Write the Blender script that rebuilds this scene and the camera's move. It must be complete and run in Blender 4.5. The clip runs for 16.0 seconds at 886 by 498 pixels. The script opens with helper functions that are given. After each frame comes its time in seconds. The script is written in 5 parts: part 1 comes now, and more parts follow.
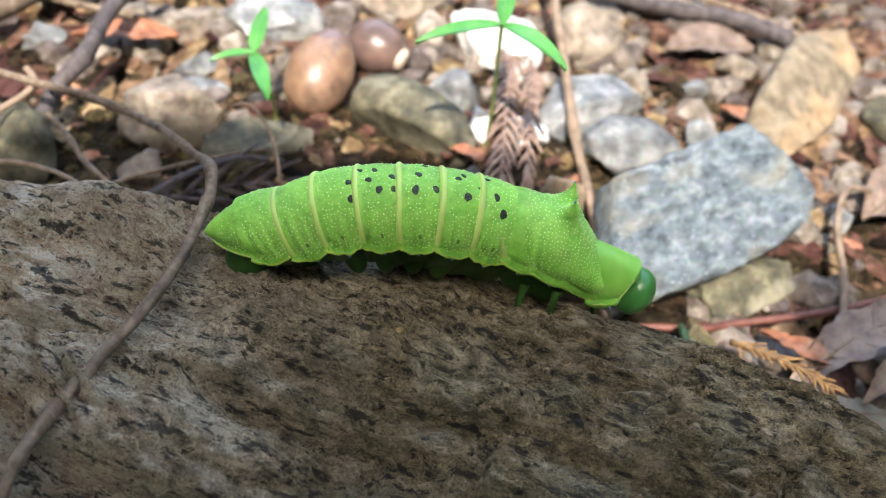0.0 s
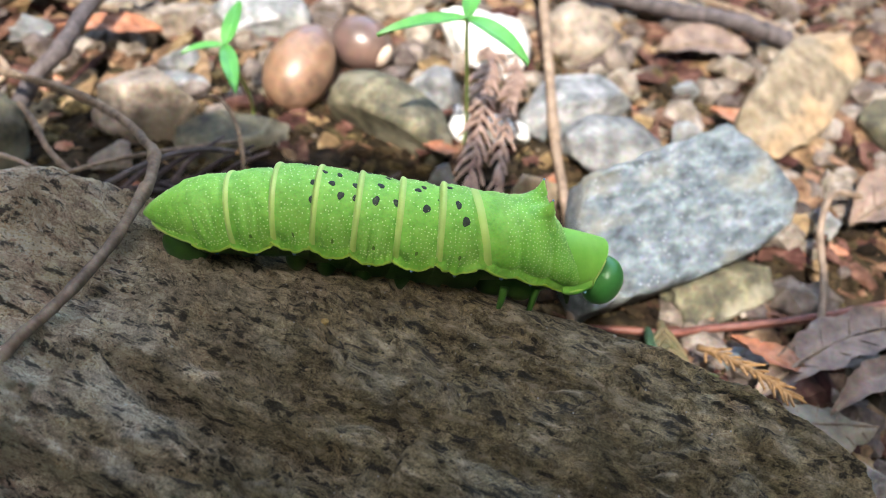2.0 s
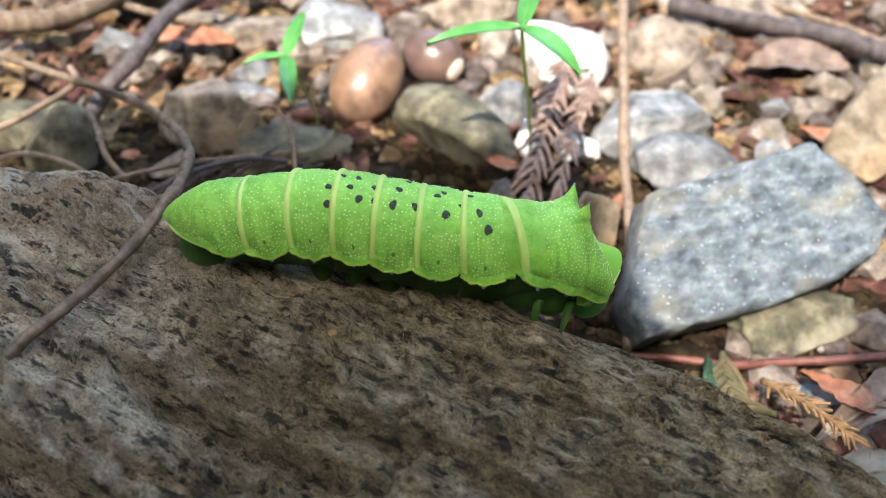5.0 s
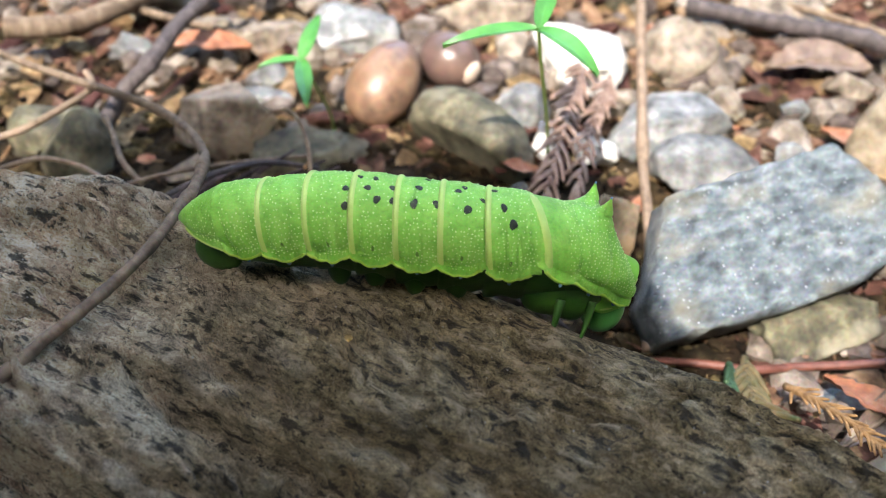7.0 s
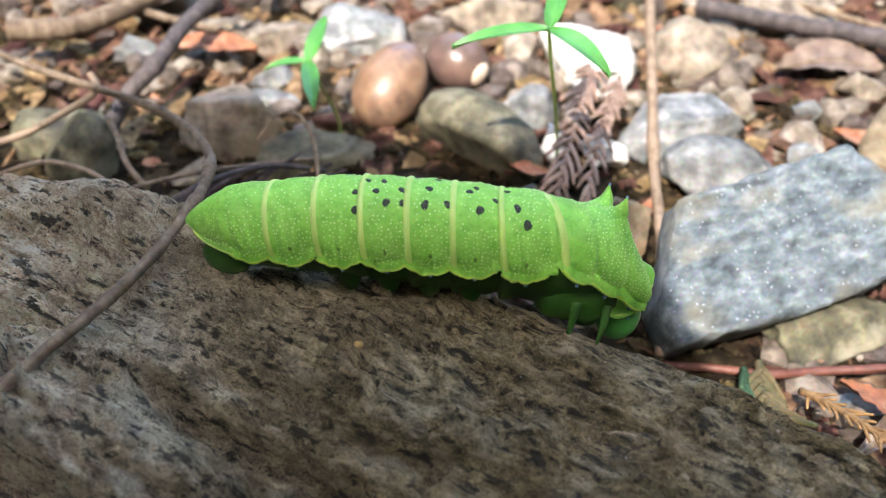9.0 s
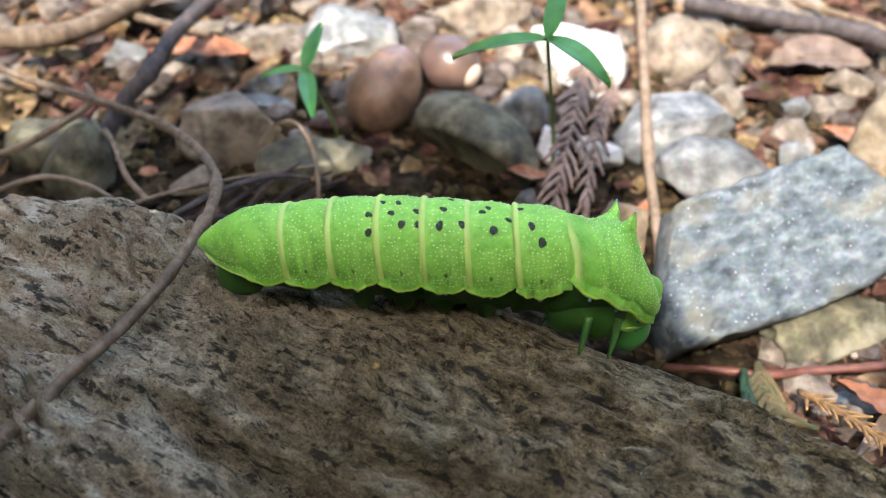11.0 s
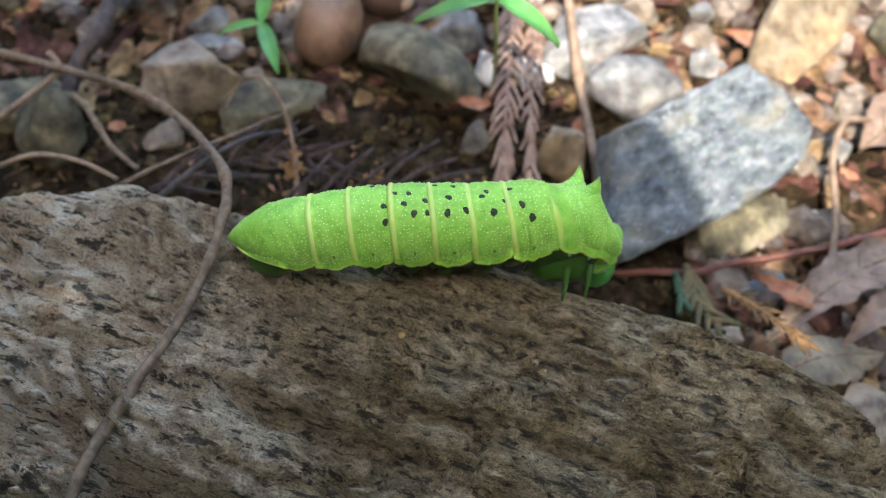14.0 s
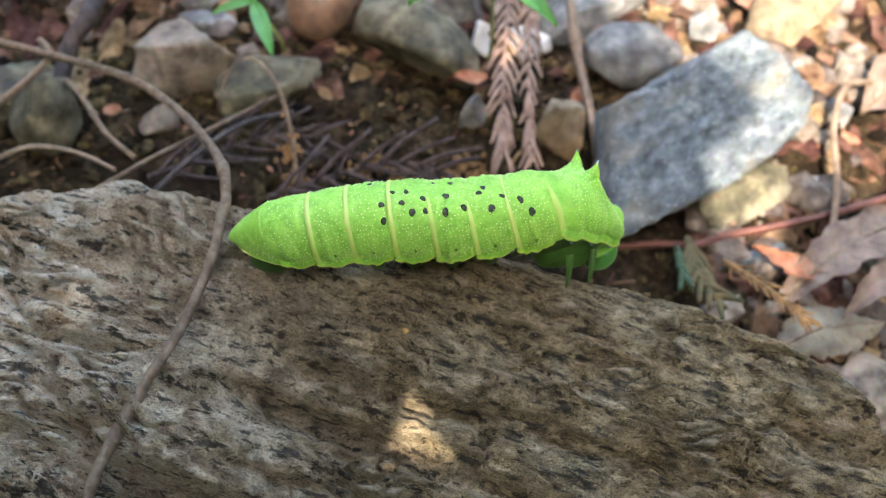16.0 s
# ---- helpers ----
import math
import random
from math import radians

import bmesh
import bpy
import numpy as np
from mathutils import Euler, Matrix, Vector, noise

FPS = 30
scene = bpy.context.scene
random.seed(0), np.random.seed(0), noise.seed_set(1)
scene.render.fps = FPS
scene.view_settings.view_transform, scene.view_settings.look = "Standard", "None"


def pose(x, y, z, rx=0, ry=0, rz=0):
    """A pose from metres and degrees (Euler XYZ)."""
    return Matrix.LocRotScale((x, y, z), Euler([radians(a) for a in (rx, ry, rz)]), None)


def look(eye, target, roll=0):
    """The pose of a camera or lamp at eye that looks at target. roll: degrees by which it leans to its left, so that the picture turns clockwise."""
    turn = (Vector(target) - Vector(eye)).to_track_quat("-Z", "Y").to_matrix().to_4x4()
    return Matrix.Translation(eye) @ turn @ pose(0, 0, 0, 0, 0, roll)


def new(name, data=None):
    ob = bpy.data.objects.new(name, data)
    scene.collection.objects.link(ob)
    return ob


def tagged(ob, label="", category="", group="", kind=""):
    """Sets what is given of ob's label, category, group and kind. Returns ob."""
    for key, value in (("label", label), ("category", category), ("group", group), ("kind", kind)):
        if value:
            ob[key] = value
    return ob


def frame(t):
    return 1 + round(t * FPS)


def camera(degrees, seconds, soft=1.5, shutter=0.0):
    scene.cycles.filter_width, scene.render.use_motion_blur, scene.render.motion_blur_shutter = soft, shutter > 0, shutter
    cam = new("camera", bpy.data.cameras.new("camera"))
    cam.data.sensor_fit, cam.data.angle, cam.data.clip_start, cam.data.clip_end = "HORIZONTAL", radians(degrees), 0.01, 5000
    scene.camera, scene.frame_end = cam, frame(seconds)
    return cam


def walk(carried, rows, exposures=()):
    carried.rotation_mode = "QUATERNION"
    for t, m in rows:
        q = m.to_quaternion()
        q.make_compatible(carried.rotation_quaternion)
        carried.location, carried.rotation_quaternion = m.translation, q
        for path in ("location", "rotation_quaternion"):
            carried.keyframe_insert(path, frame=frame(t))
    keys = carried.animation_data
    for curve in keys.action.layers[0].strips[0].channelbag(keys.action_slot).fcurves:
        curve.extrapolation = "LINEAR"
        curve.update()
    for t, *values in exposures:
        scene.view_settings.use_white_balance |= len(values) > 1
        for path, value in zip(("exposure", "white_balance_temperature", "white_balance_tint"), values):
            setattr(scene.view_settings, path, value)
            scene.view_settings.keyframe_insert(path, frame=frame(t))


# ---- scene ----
cam = camera(48.62, 16.0, soft=1.0)
# seconds, eye, a point ahead, roll
PATH = [
    (0, (-0.0181, -0.1038, 0.1368), (-0.0071, -0.0023, 0.0410), 9.14),
    (0.5, (-0.0151, -0.1035, 0.1364), (-0.0046, -0.0022, 0.0404), 8.88),
    (1, (-0.0112, -0.1035, 0.1360), (-0.0019, -0.0021, 0.0398), 8.55),
    (1.5, (-0.0070, -0.1031, 0.1350), (0.0006, -0.0013, 0.0392), 8.44),
    (2, (-0.0019, -0.1030, 0.1347), (0.0025, -0.0007, 0.0392), 7.78),
    (2.5, (0.0036, -0.1024, 0.1344), (0.0037, 0.0001, 0.0391), 6.76),
    (3, (0.0083, -0.1015, 0.1337), (0.0040, 0.0013, 0.0388), 5.64),
    (3.5, (0.0116, -0.1002, 0.1325), (0.0030, 0.0027, 0.0380), 4.32),
    (4, (0.0130, -0.0990, 0.1311), (0.0017, 0.0040, 0.0369), 3.46),
    (6.5, (0.0127, -0.0969, 0.1292), (-0.0033, 0.0058, 0.0354), 1.87),
    (7, (0.0127, -0.0966, 0.1286), (-0.0039, 0.0062, 0.0351), 1.52),
    (7.5, (0.0128, -0.0963, 0.1280), (-0.0045, 0.0066, 0.0347), 1.20),
    (8, (0.0123, -0.0958, 0.1278), (-0.0050, 0.0071, 0.0344), 1.16),
    (8.5, (0.0119, -0.0953, 0.1275), (-0.0054, 0.0076, 0.0342), 1.14),
    (9, (0.0113, -0.0948, 0.1272), (-0.0058, 0.0081, 0.0339), 1.19),
    (11.5, (0.0034, -0.0930, 0.1370), (-0.0072, 0.0066, 0.0392), 1.79),
    (12, (0.0001, -0.0931, 0.1432), (-0.0069, 0.0038, 0.0424), 2.35),
    (12.5, (-0.0030, -0.0932, 0.1497), (-0.0065, 0.0003, 0.0456), 2.95),
    (13, (-0.0069, -0.0927, 0.1563), (-0.0064, -0.0032, 0.0486), 4.05),
    (13.5, (-0.0101, -0.0933, 0.1616), (-0.0064, -0.0072, 0.0513), 4.86),
    (14, (-0.0132, -0.0924, 0.1652), (-0.0071, -0.0095, 0.0525), 5.36),
    (14.5, (-0.0154, -0.0901, 0.1668), (-0.0083, -0.0098, 0.0523), 5.44),
    (15, (-0.0149, -0.0882, 0.1680), (-0.0086, -0.0098, 0.0521), 4.44),
    (15.5, (-0.0144, -0.0864, 0.1690), (-0.0084, -0.0096, 0.0521), 4.11),
    (16, (-0.0135, -0.0847, 0.1706), (-0.0073, -0.0096, 0.0526), 4.32),
]
walk(cam, [(t, look(eye, ahead, roll)) for t, eye, ahead, roll in PATH],
     exposures=[(0, 3.6, 6900, 7.8), (9, 3.66, 6900, 8.5), (12.5, 3.64, 7000, 9.0), (14.5, 3.98, 7450, 10.5), (16, 4.3, 7750, 11.0)])
cam.data.dof.use_dof = True
cam.data.dof.focus_distance = 0.137
cam.data.dof.aperture_fstop = 22.0
MM = 0.001

# ---- light: a high sun behind the camera, kept off the boulder by an added, unseen branch ----
SUN_TO = Vector((-0.12, -0.56, 0.82)).normalized()
world = bpy.data.worlds.new("sky")
scene.world = world
world.use_nodes = True
sky = world.node_tree.nodes.new("ShaderNodeTexSky")
sky.sky_type = "NISHITA"
sky.sun_disc = False
sky.air_density, sky.dust_density, sky.ozone_density = 0.9, 1.6, 0.8
sky.sun_elevation = math.asin(SUN_TO.z)
sky.sun_rotation = math.atan2(SUN_TO.x, SUN_TO.y)
world.node_tree.links.new(sky.outputs["Color"], world.node_tree.nodes["Background"].inputs["Color"])
world.node_tree.nodes["Background"].inputs["Strength"].default_value = 0.148
sun = new("sun", bpy.data.lights.new("sun", "SUN"))
sun.data.energy = 0.84
sun.data.angle = radians(0.53)
sun.data.color = (1.0, 0.96, 0.95)
sun.matrix_world = look(SUN_TO * 5, (0, 0, 0))


# ---- materials ----
def material(name, stops, scale=60.0, rough=0.8, bump=0.3, detail=6.0, stretch=(1, 1, 1), spin=0.0, fine=0.0,
             tint=0.0, metal=0.0, flecks=None, stains=None, sub=0.0, coords="Object", spec=0.5, bump_dist=0.0006):
    """Colour ramp over layered noise, at scale cells a metre, with bump; flecks (scale, size, colour); stains (scale, colour, amount)."""
    m = bpy.data.materials.new(name)
    m.use_nodes = True
    nt = m.node_tree
    N, K = nt.nodes, nt.links
    bsdf = N["Principled BSDF"]
    tex = N.new("ShaderNodeTexCoord")
    mp = N.new("ShaderNodeMapping")
    mp.inputs["Scale"].default_value = stretch
    mp.inputs["Rotation"].default_value = (0, 0, radians(spin))
    K.new(tex.outputs[coords], mp.inputs["Vector"])
    n1 = N.new("ShaderNodeTexNoise")
    n1.inputs["Scale"].default_value, n1.inputs["Detail"].default_value, n1.inputs["Roughness"].default_value = scale, detail, 0.62
    K.new(mp.outputs[0], n1.inputs["Vector"])
    ramp = N.new("ShaderNodeValToRGB")
    els = ramp.color_ramp.elements
    while len(els) < len(stops):
        els.new(0.5)
    for e, (p, c) in zip(els, stops):
        e.position, e.color = p, (*c, 1)
    K.new(n1.outputs["Fac"], ramp.inputs[0])
    out = ramp.outputs[0]
    n2 = N.new("ShaderNodeTexNoise")
    n2.inputs["Scale"].default_value, n2.inputs["Detail"].default_value, n2.inputs["Roughness"].default_value = scale * 7, 5.0, 0.7
    K.new(mp.outputs[0], n2.inputs["Vector"])

    def mixed(kind, fac, a, b, amount=None):
        mix = N.new("ShaderNodeMix")
        mix.data_type, mix.blend_type = "RGBA", kind
        if fac is None:
            mix.inputs[0].default_value = amount
        else:
            K.new(fac, mix.inputs[0])
        for sock, val in ((mix.inputs[6], a), (mix.inputs[7], b)):
            if isinstance(val, tuple):
                sock.default_value = (*val, 1)
            else:
                K.new(val, sock)
        return mix.outputs[2]

    if fine:
        out = mixed("OVERLAY", None, out, n2.outputs["Color"], fine)
    if stains:
        n3 = N.new("ShaderNodeTexNoise")
        n3.inputs["Scale"].default_value, n3.inputs["Detail"].default_value = stains[0], 4.0
        K.new(mp.outputs[0], n3.inputs["Vector"])
        r3 = N.new("ShaderNodeMapRange")
        r3.inputs[1].default_value, r3.inputs[2].default_value = 0.52, 0.68
        r3.inputs[4].default_value = stains[2]
        K.new(n3.outputs["Fac"], r3.inputs[0])
        out = mixed("MIX", r3.outputs[0], out, stains[1])
    if flecks:
        v = N.new("ShaderNodeTexVoronoi")
        v.inputs["Scale"].default_value = flecks[0]
        K.new(tex.outputs[coords], v.inputs["Vector"])
        r = N.new("ShaderNodeMapRange")
        r.inputs[1].default_value, r.inputs[2].default_value = flecks[1], flecks[1] * 0.6
        K.new(v.outputs["Distance"], r.inputs[0])
        out = mixed("MIX", r.outputs[0], out, flecks[2])
    if tint:
        info = N.new("ShaderNodeObjectInfo")
        hsv = N.new("ShaderNodeHueSaturation")
        mr = N.new("ShaderNodeMapRange")
        mr.inputs[3].default_value, mr.inputs[4].default_value = 1 - tint, 1 + tint
        K.new(info.outputs["Random"], mr.inputs[0])
        K.new(mr.outputs[0], hsv.inputs["Value"])
        K.new(out, hsv.inputs["Color"])
        out = hsv.outputs[0]
    K.new(out, bsdf.inputs["Base Color"])
    bsdf.inputs["Roughness"].default_value = rough
    bsdf.inputs["Metallic"].default_value = metal
    bsdf.inputs["Specular IOR Level"].default_value = spec
    if sub:
        bsdf.inputs["Subsurface Weight"].default_value = sub
        bsdf.inputs["Subsurface Radius"].default_value = (0.6, 1.0, 0.25)
        bsdf.inputs["Subsurface Scale"].default_value = 0.0012
    if bump:
        b = N.new("ShaderNodeBump")
        b.inputs["Strength"].default_value, b.inputs["Distance"].default_value = bump, bump_dist
        add = N.new("ShaderNodeMath")
        add.operation = "ADD"
        K.new(n1.outputs["Fac"], add.inputs[0])
        half = N.new("ShaderNodeMath")
        half.operation = "MULTIPLY"
        half.inputs[1].default_value = 0.35
        K.new(n2.outputs["Fac"], half.inputs[0])
        K.new(half.outputs[0], add.inputs[1])
        K.new(add.outputs[0], b.inputs["Height"])
        K.new(b.outputs[0], bsdf.inputs["Normal"])
    return m


def islands(m, amount=0.35, hue=0.02):
    """Vary a material from piece to piece of a joined mesh."""
    N, K = m.node_tree.nodes, m.node_tree.links
    bsdf = N["Principled BSDF"]
    link = bsdf.inputs["Base Color"].links[0]
    src = link.from_socket
    K.remove(link)
    geo = N.new("ShaderNodeNewGeometry")
    hsv = N.new("ShaderNodeHueSaturation")
    mr = N.new("ShaderNodeMapRange")
    mr.inputs[3].default_value, mr.inputs[4].default_value = 1 - amount, 1 + amount
    K.new(geo.outputs["Random Per Island"], mr.inputs[0])
    K.new(mr.outputs[0], hsv.inputs["Value"])
    mh = N.new("ShaderNodeMapRange")
    mh.inputs[3].default_value, mh.inputs[4].default_value = 0.5 - hue, 0.5 + hue
    K.new(geo.outputs["Random Per Island"], mh.inputs[0])
    K.new(mh.outputs[0], hsv.inputs["Hue"])
    K.new(src, hsv.inputs["Color"])
    K.new(hsv.outputs[0], bsdf.inputs["Base Color"])
    return m


M_SOIL = material("forest soil", [(0.34, (0.005, 0.004, 0.002)), (0.5, (0.019, 0.013, 0.007)), (0.68, (0.070, 0.050, 0.027))], 190, 0.95, 0.9, spec=0.12, fine=0.5,
                  stains=(40, (0.04, 0.02, 0.012), 0.4), bump_dist=0.0012)


def schist(name):
    """Weathered layered rock: brown, olive and pinkish patches, seams along the grain, fine grit; dark pits and strokes
    also paint the shade of its relief.
    """
    m = bpy.data.materials.new(name)
    m.use_nodes = True
    nt = m.node_tree
    N, K = nt.nodes, nt.links
    bsdf = N["Principled BSDF"]
    tex = N.new("ShaderNodeTexCoord")
    mp = N.new("ShaderNodeMapping")
    mp.vector_type = "TEXTURE"
    mp.inputs["Scale"].default_value = (1.25, 0.7, 0.8)
    mp.inputs["Rotation"].default_value = (0, 0, radians(-18))
    K.new(tex.outputs["Object"], mp.inputs["Vector"])

    def cloud(scale, detail, rough, vector=None):
        n = N.new("ShaderNodeTexNoise")
        n.inputs["Scale"].default_value, n.inputs["Detail"].default_value, n.inputs["Roughness"].default_value = scale, detail, rough
        K.new((vector or mp).outputs[0 if vector is None else "Object"], n.inputs["Vector"])
        return n.outputs["Fac"]

    def ramp(fac, stops):
        r = N.new("ShaderNodeValToRGB")
        els = r.color_ramp.elements
        while len(els) < len(stops):
            els.new(0.5)
        for e, (p, c) in zip(els, stops):
            e.position, e.color = p, (*c, 1)
        K.new(fac, r.inputs[0])
        return r.outputs[0]

    def mix(kind, fac, a, c):
        x = N.new("ShaderNodeMix")
        x.data_type, x.blend_type = "RGBA", kind
        if isinstance(fac, float):
            x.inputs[0].default_value = fac
        else:
            K.new(fac, x.inputs[0])
        for sock, val in ((x.inputs[6], a), (x.inputs[7], c)):
            if isinstance(val, tuple):
                sock.default_value = (*val, 1)
            else:
                K.new(val, sock)
        return x.outputs[2]

    def window(fac, lo, hi, top=1.0):
        r = N.new("ShaderNodeMapRange")
        r.inputs[1].default_value, r.inputs[2].default_value, r.inputs[4].default_value = lo, hi, top
        K.new(fac, r.inputs[0])
        return r.outputs[0]

    broad = cloud(95, 9, 0.68)
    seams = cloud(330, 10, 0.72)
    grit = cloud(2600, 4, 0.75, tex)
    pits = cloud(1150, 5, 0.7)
    colour = ramp(broad, [(0.32, (0.225, 0.175, 0.096)), (0.44, (0.298, 0.234, 0.132)), (0.52, (0.345, 0.276, 0.158)), (0.60, (0.395, 0.320, 0.190)), (0.70, (0.46, 0.382, 0.240))])
    colour = mix("MIX", window(cloud(62, 5, 0.6, tex), 0.53, 0.66, 0.4), colour, (0.21, 0.19, 0.12))
    colour = mix("MIX", window(cloud(48, 5, 0.6), 0.54, 0.66, 0.35), colour, (0.44, 0.345, 0.21))
    xyz = N.new("ShaderNodeSeparateXYZ")
    K.new(tex.outputs["Object"], xyz.inputs[0])
    wob = N.new("ShaderNodeMath")
    wob.operation = "MULTIPLY_ADD"
    wob.inputs[1].default_value = 0.09
    K.new(broad, wob.inputs[0])
    K.new(xyz.outputs[0], wob.inputs[2])
    colour = mix("MIX", window(wob.outputs[0], 0.036, -0.026, 0.9), colour, (0.76, 0.64, 0.48))
    colour = mix("MIX", window(cloud(150, 4, 0.6), 0.58, 0.68, 0.6), colour, (0.34, 0.235, 0.125))
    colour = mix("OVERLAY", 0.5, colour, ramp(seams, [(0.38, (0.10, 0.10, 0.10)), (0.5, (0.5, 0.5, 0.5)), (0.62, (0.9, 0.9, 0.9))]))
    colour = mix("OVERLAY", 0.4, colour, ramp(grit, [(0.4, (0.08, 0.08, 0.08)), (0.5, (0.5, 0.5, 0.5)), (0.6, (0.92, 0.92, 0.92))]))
    lumps = cloud(560, 7, 0.66)
    colour = mix("OVERLAY", 0.2, colour, ramp(lumps, [(0.41, (0.10, 0.10, 0.10)), (0.5, (0.5, 0.5, 0.5)), (0.6, (0.86, 0.84, 0.82))]))
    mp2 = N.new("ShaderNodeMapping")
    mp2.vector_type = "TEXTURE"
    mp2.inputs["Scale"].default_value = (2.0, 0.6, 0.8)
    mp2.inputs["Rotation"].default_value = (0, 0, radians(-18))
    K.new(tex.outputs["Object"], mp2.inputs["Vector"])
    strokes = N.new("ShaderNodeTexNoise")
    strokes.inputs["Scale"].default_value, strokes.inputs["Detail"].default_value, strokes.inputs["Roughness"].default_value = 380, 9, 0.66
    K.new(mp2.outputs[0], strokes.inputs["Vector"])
    # dark strokes paint the shade of crevices, pale ones the lit ridges
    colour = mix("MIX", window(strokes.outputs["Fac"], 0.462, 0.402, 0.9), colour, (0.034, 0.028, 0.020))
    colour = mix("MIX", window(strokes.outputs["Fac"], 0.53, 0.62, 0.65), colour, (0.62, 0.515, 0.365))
    # pits darkened in the colour too, as shaded hollows
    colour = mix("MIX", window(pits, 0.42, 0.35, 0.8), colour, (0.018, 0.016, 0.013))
    # pale mica flecks, which also stand in for small glints
    v = N.new("ShaderNodeTexVoronoi")
    v.inputs["Scale"].default_value = 420
    K.new(tex.outputs["Object"], v.inputs["Vector"])
    colour = mix("MIX", window(v.outputs["Distance"], 0.07, 0.045), colour, (0.60, 0.58, 0.54))
    crumbs = []
    for size in (520, 1250):
        cell = N.new("ShaderNodeTexVoronoi")
        cell.inputs["Scale"].default_value = size
        K.new(mp.outputs[0], cell.inputs["Vector"])
        low = N.new("ShaderNodeMath")
        low.operation = "MULTIPLY"
        low.inputs[1].default_value = -1.0
        K.new(cell.outputs["Distance"], low.inputs[0])
        crumbs.append(low.outputs[0])
        tone = N.new("ShaderNodeSeparateColor")
        K.new(cell.outputs["Color"], tone.inputs[0])
        grey = N.new("ShaderNodeMapRange")
        grey.inputs[3].default_value, grey.inputs[4].default_value = 0.28, 0.72
        K.new(tone.outputs[0], grey.inputs[0])
        colour = mix("OVERLAY", 0.4, colour, grey.outputs[0])
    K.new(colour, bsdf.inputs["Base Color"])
    bsdf.inputs["Roughness"].default_value = 0.8
    bsdf.inputs["Specular IOR Level"].default_value = 0.35
    last = None
    for fac, dist, strength in ((crumbs[0], 0.0009, 0.9), (crumbs[1], 0.0004, 0.9), (lumps, 0.0010, 1.0), (seams, 0.0020, 1.0), (strokes.outputs["Fac"], 0.0020, 1.0), (pits, 0.0006, 1.0), (grit, 0.0005, 1.0)):
        bp = N.new("ShaderNodeBump")
        bp.inputs["Distance"].default_value, bp.inputs["Strength"].default_value = dist, strength
        K.new(fac, bp.inputs["Height"])
        if last:
            K.new(last, bp.inputs["Normal"])
        last = bp.outputs[0]
    K.new(last, bsdf.inputs["Normal"])
    return m


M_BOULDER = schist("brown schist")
M_GREY = material("grey mica schist", [(0.34, (0.049, 0.060, 0.069)), (0.46, (0.115, 0.140, 0.153)), (0.55, (0.171, 0.202, 0.213)), (0.66, (0.294, 0.329, 0.336))], 300, 0.42, 1.0,
                  detail=12, stretch=(0.42, 1.3, 1.3), spin=0, fine=0.9, stains=(85, (0.30, 0.26, 0.17), 0.6), flecks=(700, 0.15, (0.50, 0.52, 0.55)), bump_dist=0.0016)
grain_map = M_GREY.node_tree.nodes["Mapping"]  # the mica runs along the slab
grain_map.vector_type = "TEXTURE"
grain_map.inputs["Rotation"].default_value = (0, radians(-4), radians(31))
grain_map.inputs["Scale"].default_value = (1.2, 0.8, 0.8)
M_YELLOW = material("yellow sandstone", [(0.3, (0.092, 0.066, 0.037)), (0.48, (0.177, 0.135, 0.084)), (0.7, (0.284, 0.233, 0.159))], 240, 0.85, 0.7, fine=0.6,
                    stains=(60, (0.50, 0.30, 0.14), 0.5))
M_TAN = material("tan stone", [(0.34, (0.070, 0.052, 0.036)), (0.5, (0.225, 0.180, 0.135)), (0.66, (0.386, 0.327, 0.257))], 170, 0.85, 1.0, fine=0.55, tint=0.18,
                 stains=(90, (0.2, 0.15, 0.09), 0.5))
M_OLIVE = material("olive stone", [(0.34, (0.022, 0.019, 0.012)), (0.5, (0.080, 0.072, 0.041)), (0.67, (0.195, 0.172, 0.105))], 170, 0.8, 1.0, fine=0.55, tint=0.15,
                   stains=(110, (0.3, 0.27, 0.2), 0.5))
M_SLATE = material("blue-grey stone", [(0.34, (0.054, 0.056, 0.055)), (0.5, (0.172, 0.175, 0.170)), (0.67, (0.367, 0.359, 0.345))], 170, 0.7, 1.0, fine=0.55, tint=0.2,
                   stains=(80, (0.13, 0.12, 0.09), 0.5))
M_WHITE = material("white quartz", [(0.3, (0.42, 0.40, 0.36)), (0.5, (0.66, 0.64, 0.6)), (0.7, (0.84, 0.83, 0.8))], 140, 0.6, 0.6, fine=0.3, tint=0.08,
                   stains=(90, (0.5, 0.42, 0.32), 0.5))
M_NUT = material("nut shell", [(0.3, (0.118, 0.063, 0.036)), (0.5, (0.224, 0.132, 0.081)), (0.7, (0.306, 0.195, 0.134))], 120, 0.4, 0.2, fine=0.35, stains=(130, (0.05, 0.028, 0.02), 0.9))
M_NUTDARK = material("dark nut shell", [(0.3, (0.06, 0.04, 0.034)), (0.6, (0.15, 0.095, 0.078))], 120, 0.35, 0.15, fine=0.3, stains=(130, (0.18, 0.11, 0.08), 0.5))
M_HILUM = material("pale nut scar", [(0.3, (0.45, 0.33, 0.24)), (0.7, (0.62, 0.5, 0.4))], 300, 0.8, 0.3)
M_TWIG = material("grey-brown bark", [(0.3, (0.073, 0.047, 0.030)), (0.5, (0.160, 0.111, 0.071)), (0.7, (0.262, 0.195, 0.136))], 420, 0.8, 0.5, stretch=(1, 1, 0.3), fine=0.4, tint=0.2)
